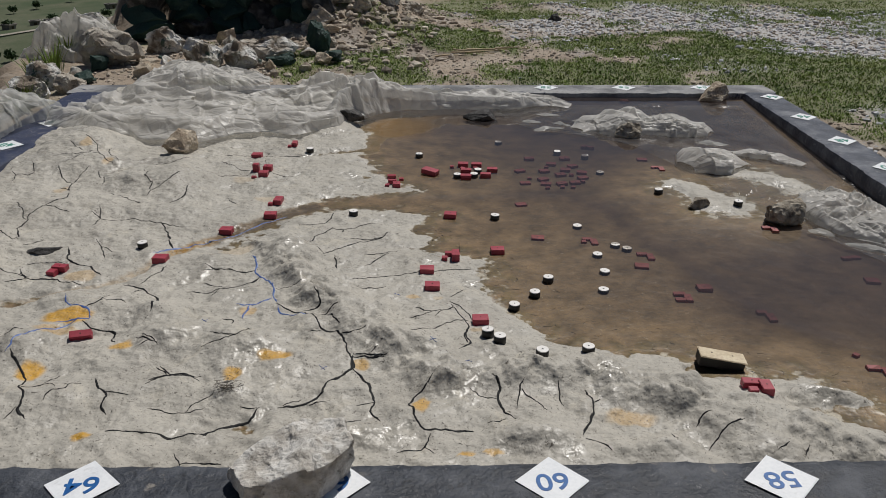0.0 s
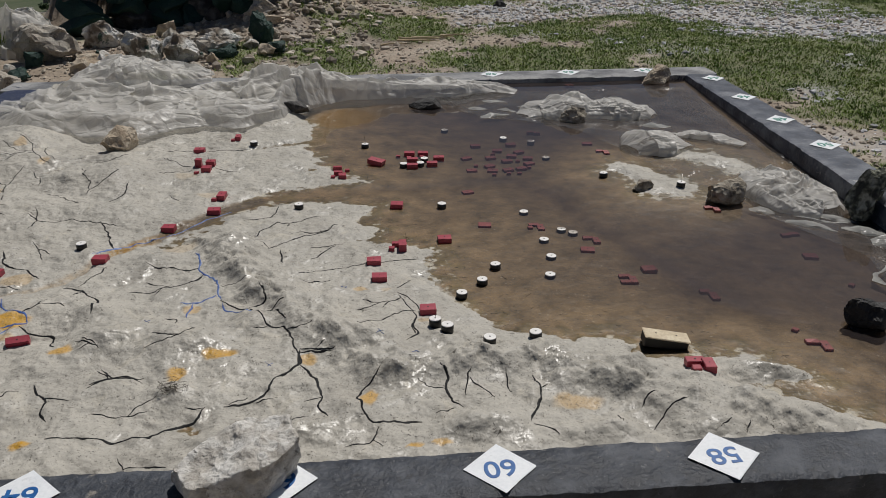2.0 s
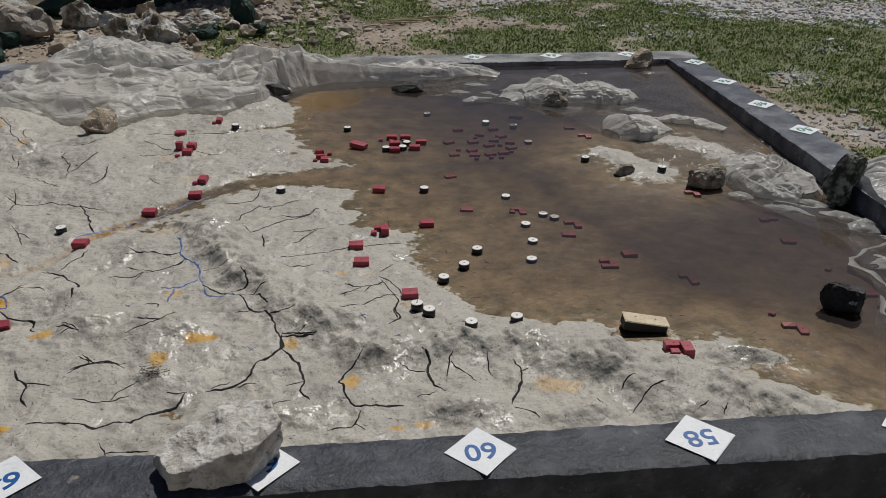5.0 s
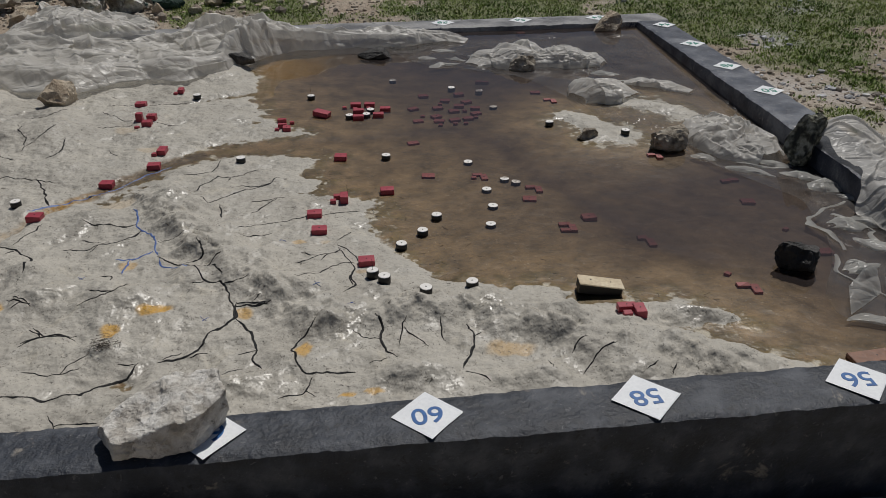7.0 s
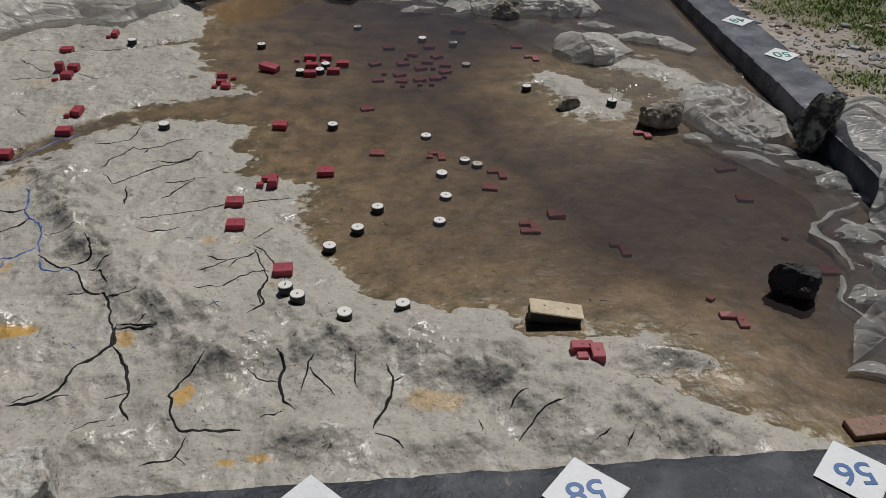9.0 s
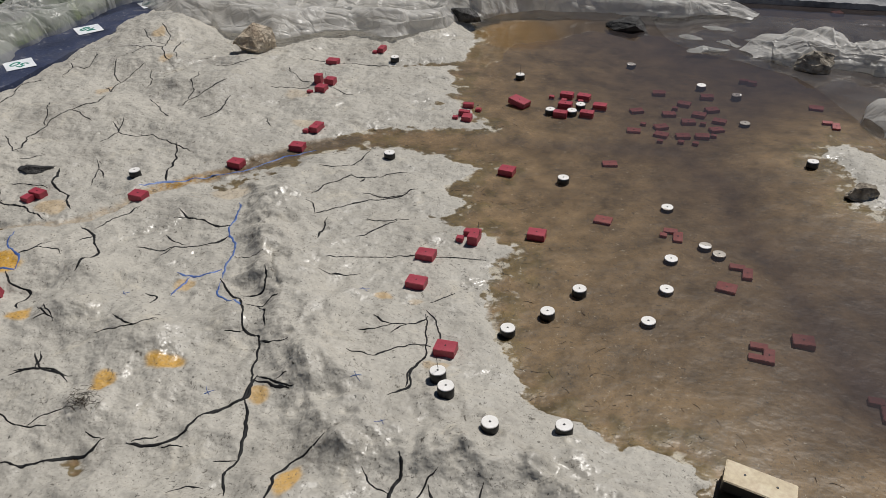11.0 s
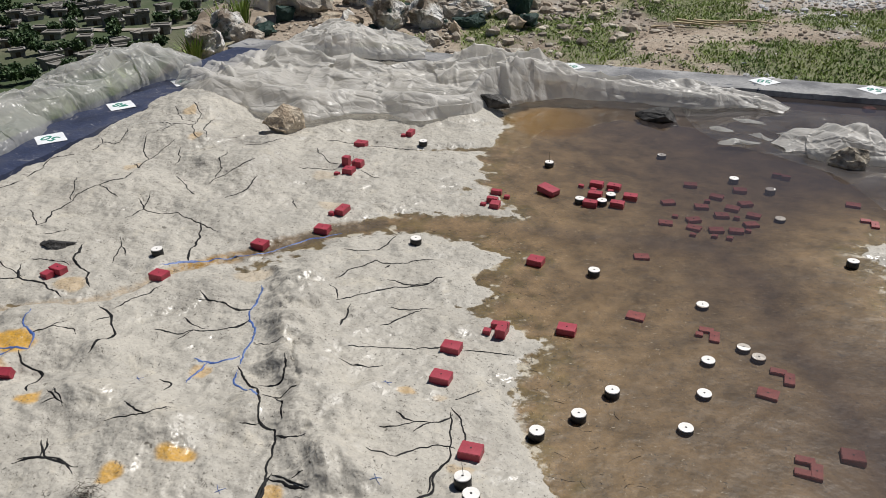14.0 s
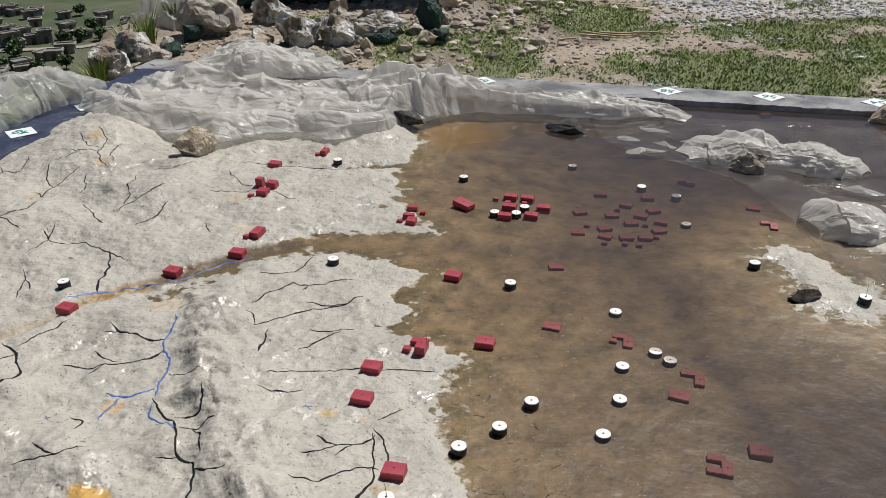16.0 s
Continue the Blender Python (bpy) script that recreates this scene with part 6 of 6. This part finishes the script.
town = random.Random(4)
for x, y, length, depth, tall, rows in [(-136, 158, 12, 7, 6.2, 2), (-130, 162, 9, 7, 6, 2), (-146, 163, 11, 8, 5.5, 2), (-141, 168, 12, 7, 5.0, 1), (-157, 165, 10, 7, 3.4, 1), (-168, 161, 9, 7, 3.2, 1), (-134, 147, 9, 6, 3.0, 1),
                                        (-136, 129, 9, 6, 3.2, 1), (-133, 119, 8, 6, 3.0, 1), (-125, 132, 8, 6, 3.1, 1), (-119, 134, 7, 5, 3.0, 1), (-142, 125, 8, 6, 3.2, 1), (-159, 152, 8, 6, 3.2, 1), (-152, 172, 12, 8, 5.6, 2), (-163, 176, 9, 7, 3.3, 1),
                                        (-129, 259, 11, 8, 3.4, 1), (-124, 266, 10, 7, 3.2, 1), (-118, 262, 9, 7, 3.2, 1), (-143, 262, 12, 8, 5.8, 2), (-150, 255, 9, 7, 3.2, 1), (-112, 300, 10, 8, 3.2, 1), (-160, 190, 11, 7, 3.4, 1)] + [(town.uniform(-185, -112), town.uniform(112, 200), town.uniform(7, 13), town.uniform(6, 9), town.uniform(3, 5), 1) for _ in range(96)]:
    village_house(x, y, length * 0.30, depth * 0.32, tall * 0.34 if rows == 1 else tall * 0.42, 48 + town.uniform(-30, 30), rows)


def tree(name, tall, spread, seed):
    """A tapered trunk with limbs, and a crown of many small leaf clumps with gaps."""
    rng = random.Random(seed)
    root = tagged(new(name), "dark green leafy tree in the valley", "tree", "valley trees")
    bm = bmesh.new()

    def limb(a, b, r0, r1):
        d = b - a
        made = bmesh.ops.create_cone(bm, cap_ends=True, segments=6, radius1=r0, radius2=r1, depth=d.length)
        m = Matrix.Translation((a + b) / 2) @ d.to_track_quat("Z", "Y").to_matrix().to_4x4()
        bmesh.ops.transform(bm, matrix=m, verts=made["verts"])

    top = Vector((0, 0, tall * 0.6))
    limb(Vector((0, 0, -0.5)), top, 0.03 * tall, 0.014 * tall)
    tips = [top]
    for i in range(6):
        a = i * 1.05 + rng.uniform(-0.3, 0.3)
        p = Vector((0, 0, tall * rng.uniform(0.3, 0.55)))
        q = p + Vector((math.cos(a) * spread * 0.6, math.sin(a) * spread * 0.6, tall * rng.uniform(0.12, 0.3)))
        limb(p, q, 0.012 * tall, 0.005 * tall)
        tips.append(q)
    part("trunk", bm, MAT_BARK, root)
    verts, faces = [], []
    for _ in range(420):
        c = rng.choice(tips) + Vector((rng.gauss(0, 0.28) * spread, rng.gauss(0, 0.28) * spread, rng.gauss(0.02, 0.13) * tall))
        n = Vector((rng.gauss(0, 1), rng.gauss(0, 1), rng.gauss(0.6, 1))).normalized()
        u = n.orthogonal().normalized() * rng.uniform(0.2, 0.5)
        v = n.cross(u)
        k = len(verts)
        verts += [c - u, c + v * 0.7, c + u, c - v * 0.7 + n * 0.15]
        faces.append((k, k + 1, k + 2, k + 3))
    crown = new("crown", mesh_of("crown", verts, faces, MAT_LEAF, False))
    crown.parent = root
    return root


first = [tree("tree", 2.7, 1.3, s) for s in (1, 2, 3)]
spots_of_trees = [(-127, 129), (-126, 131.5), (-123, 132), (-117, 113), (-118.7, 110.6), (-121.6, 109.7), (-125.6, 162), (-122.5, 164), (-148, 138), (-120.5, 135.7), (-146, 141), (-127, 175), (-150, 146), (-139, 136), (-141, 134), (-113, 118), (-110, 122), (-128, 115)]
spots_of_trees += [(town.uniform(-190, -90), town.uniform(175, 330)) for _ in range(34)] + [(town.uniform(-180, -108), town.uniform(108, 180)) for _ in range(46)]
for i, (x, y) in enumerate(spots_of_trees):
    m = pose(x, y, at_ground(x, y), 0, 0, town.uniform(0, 360))
    if i < 3:
        first[i].matrix_world = m
    else:
        copy_thing(first[i % 3], m)


def track(corners, width):
    c = np.array(corners, float)
    t = np.linspace(0, len(c) - 1, 60)
    x, y = np.interp(t, np.arange(len(c)), c[:, 0]), np.interp(t, np.arange(len(c)), c[:, 1])
    dx, dy = np.gradient(x), np.gradient(y)
    l = np.hypot(dx, dy)
    rows = [np.stack([x - dy / l * s * width / 2, y + dx / l * s * width / 2, ground_height(x, y) + 0.25], -1) for s in (-1, 0, 1)]
    tagged(new("road", mesh_of("road", np.stack(rows, 1).reshape(-1, 3), grid_faces(60, 3), MAT_TRACK)), "pale dust road through the fields", "road", kind="structure")


track([(-175, 150), (-150, 152), (-132, 152), (-118, 158), (-105, 175)], 2.5)
track([(-170, 215), (-140, 230), (-115, 245), (-95, 275)], 2.5)


# ---- weeds at the slope's edge ----
def weed(x, y, tall, blades, seed, spread=0.12):
    rng = random.Random(seed)
    z = at_ground(x, y)
    verts, faces = [], []
    for _ in range(blades):
        a, r = rng.uniform(0, 6.283), rng.uniform(0, spread * 0.4)
        b = Vector((r * math.cos(a), r * math.sin(a), 0))
        out = Vector((math.cos(a), math.sin(a), 0)) * spread * rng.uniform(0.3, 1.3)
        side = Vector((-math.sin(a), math.cos(a), 0)) * rng.uniform(0.003, 0.007)
        h = tall * rng.uniform(0.6, 1.1)
        k = len(verts)
        verts += [b - side, b + side, b + out * 0.4 + side + Vector((0, 0, h * 0.6)), b + out * 0.4 - side + Vector((0, 0, h * 0.6)), b + out + Vector((0, 0, h))]
        faces += [(k, k + 1, k + 2, k + 3), (k + 3, k + 2, k + 4)]
    ob = tagged(new("weed_tuft", mesh_of("weed_tuft", verts, faces, MAT_GRASS, False)), "tuft of long green grass at the slope's edge", "weed", "weed tufts")
    ob.matrix_world = pose(x, y, z - 0.01)


for i, (x, y, tall) in enumerate([(-3.02, 4.72, 0.28), (-3.12, 4.62, 0.22), (-3.2, 3.7, 0.35), (-3.0, 3.5, 0.25), (-3.3, 3.3, 0.4), (-3.5, 3.45, 0.5), (-3.1, 3.0, 0.25), (-3.4, 3.8, 0.4), (-2.95, 4.0, 0.2), (-2.58, 2.62, 0.12), (-3.15, 5.3, 0.2)]):
    weed(x, y, tall, 60, i)


# ---- twigs, flakes and small marks ----
litter = random.Random(12)


def twig_mesh(x, y, turn, length, thick, z):
    """A bent tapering twig as corners and faces."""
    verts, faces = [], []
    bend = litter.uniform(-0.35, 0.35)
    for i in range(6):
        u = i / 5
        a = turn + bend * (u - 0.5) * 2
        cx, cy = x + math.cos(a) * length * (u - 0.5), y + math.sin(a) * length * (u - 0.5)
        r = thick * (1 - 0.6 * u)
        for k in range(4):
            b = k * math.pi / 2
            verts.append((cx - math.sin(a) * r * math.cos(b), cy + math.cos(a) * r * math.cos(b), z + r * math.sin(b) + r))
    for i in range(5):
        for k in range(4):
            faces.append((4 * i + k, 4 * i + (k + 1) % 4, 4 * i + 4 + (k + 1) % 4, 4 * i + 4 + k))
    return verts, faces


MAT_ROT = material("sodden twig", [(0.03, 0.022, 0.014), (0.07, 0.052, 0.032)], 30.0, (0.5, 0.8), 0.4, 200.0, depth=0.001)
MAT_STRAW = material("dry straw", [(0.36, 0.28, 0.17), (0.52, 0.43, 0.28)], 20.0, (0.7, 0.9), 0.3, 90.0)
verts, faces = [], []
for _ in range(300):
    k = litter.randrange(8, 34)
    (ax_, ay_), (bx_, by_) = SHORE[k], SHORE[k + 1]
    u, off = litter.random(), abs(litter.gauss(0, 0.11))
    x, y = ax_ + (bx_ - ax_) * u + off, ay_ + (by_ - ay_) * u + off * 0.5
    z = height(x, y)
    if z > 0.002 or x > 1.3:
        continue
    v, f = twig_mesh(x, y, litter.uniform(0, 6.28), litter.uniform(0.006, 0.035) * litter.uniform(0.5, 1.4), litter.uniform(0.0003, 0.0008), z)
    faces += [tuple(i + len(verts) for i in q) for q in f]
    verts += v
tagged(new("twig_litter", mesh_of("twig_litter", verts, faces, MAT_ROT)), "dark rotting twigs and roots in the shallows", "twigs", kind="stuff")
for x, y, turn, length in [(0.20, 5.55, 5, 0.5), (0.28, 5.60, 12, 0.42), (0.12, 5.50, -8, 0.36), (0.45, 5.62, 3, 0.3), (-0.1, 5.45, 20, 0.25)]:
    v, f = twig_mesh(0, 0, radians(turn), length, 0.008, 0)
    ob = tagged(new("stick", mesh_of("stick", v, f, MAT_STRAW)), "dry tan stick lying on the soil", "stick", "sticks on the soil")
    ob.location = (x, y, at_ground(x, y) + 0.012)
verts, faces = [], []
for _ in range(90):
    v, f = twig_mesh(litter.gauss(0, 0.016), litter.gauss(0, 0.016), litter.uniform(0, 6.28), litter.uniform(0.008, 0.03), 0.0007, litter.uniform(0, 0.014))
    faces += [tuple(i + len(verts) for i in q) for q in f]
    verts += v
tuft = tagged(new("dry_tuft", mesh_of("dry_tuft", verts, faces, MAT_ROT)), "small dark tuft of dead roots on the clay", "plant tuft")
tuft.location = (-0.80, 0.455, height(-0.80, 0.455))
CROSS = (0.0016, MAT_BLUE, "small blue painted cross mark")
for x, y in [(-0.155, 0.55), (-0.365, 1.0), (-0.25, 0.66), (-0.95, 0.82), (-0.56, 0.56)]:
    river(CROSS, (x - 0.008, y - 0.008), (x + 0.008, y + 0.008))
    river(CROSS, (x - 0.008, y + 0.008), (x + 0.008, y - 0.008))
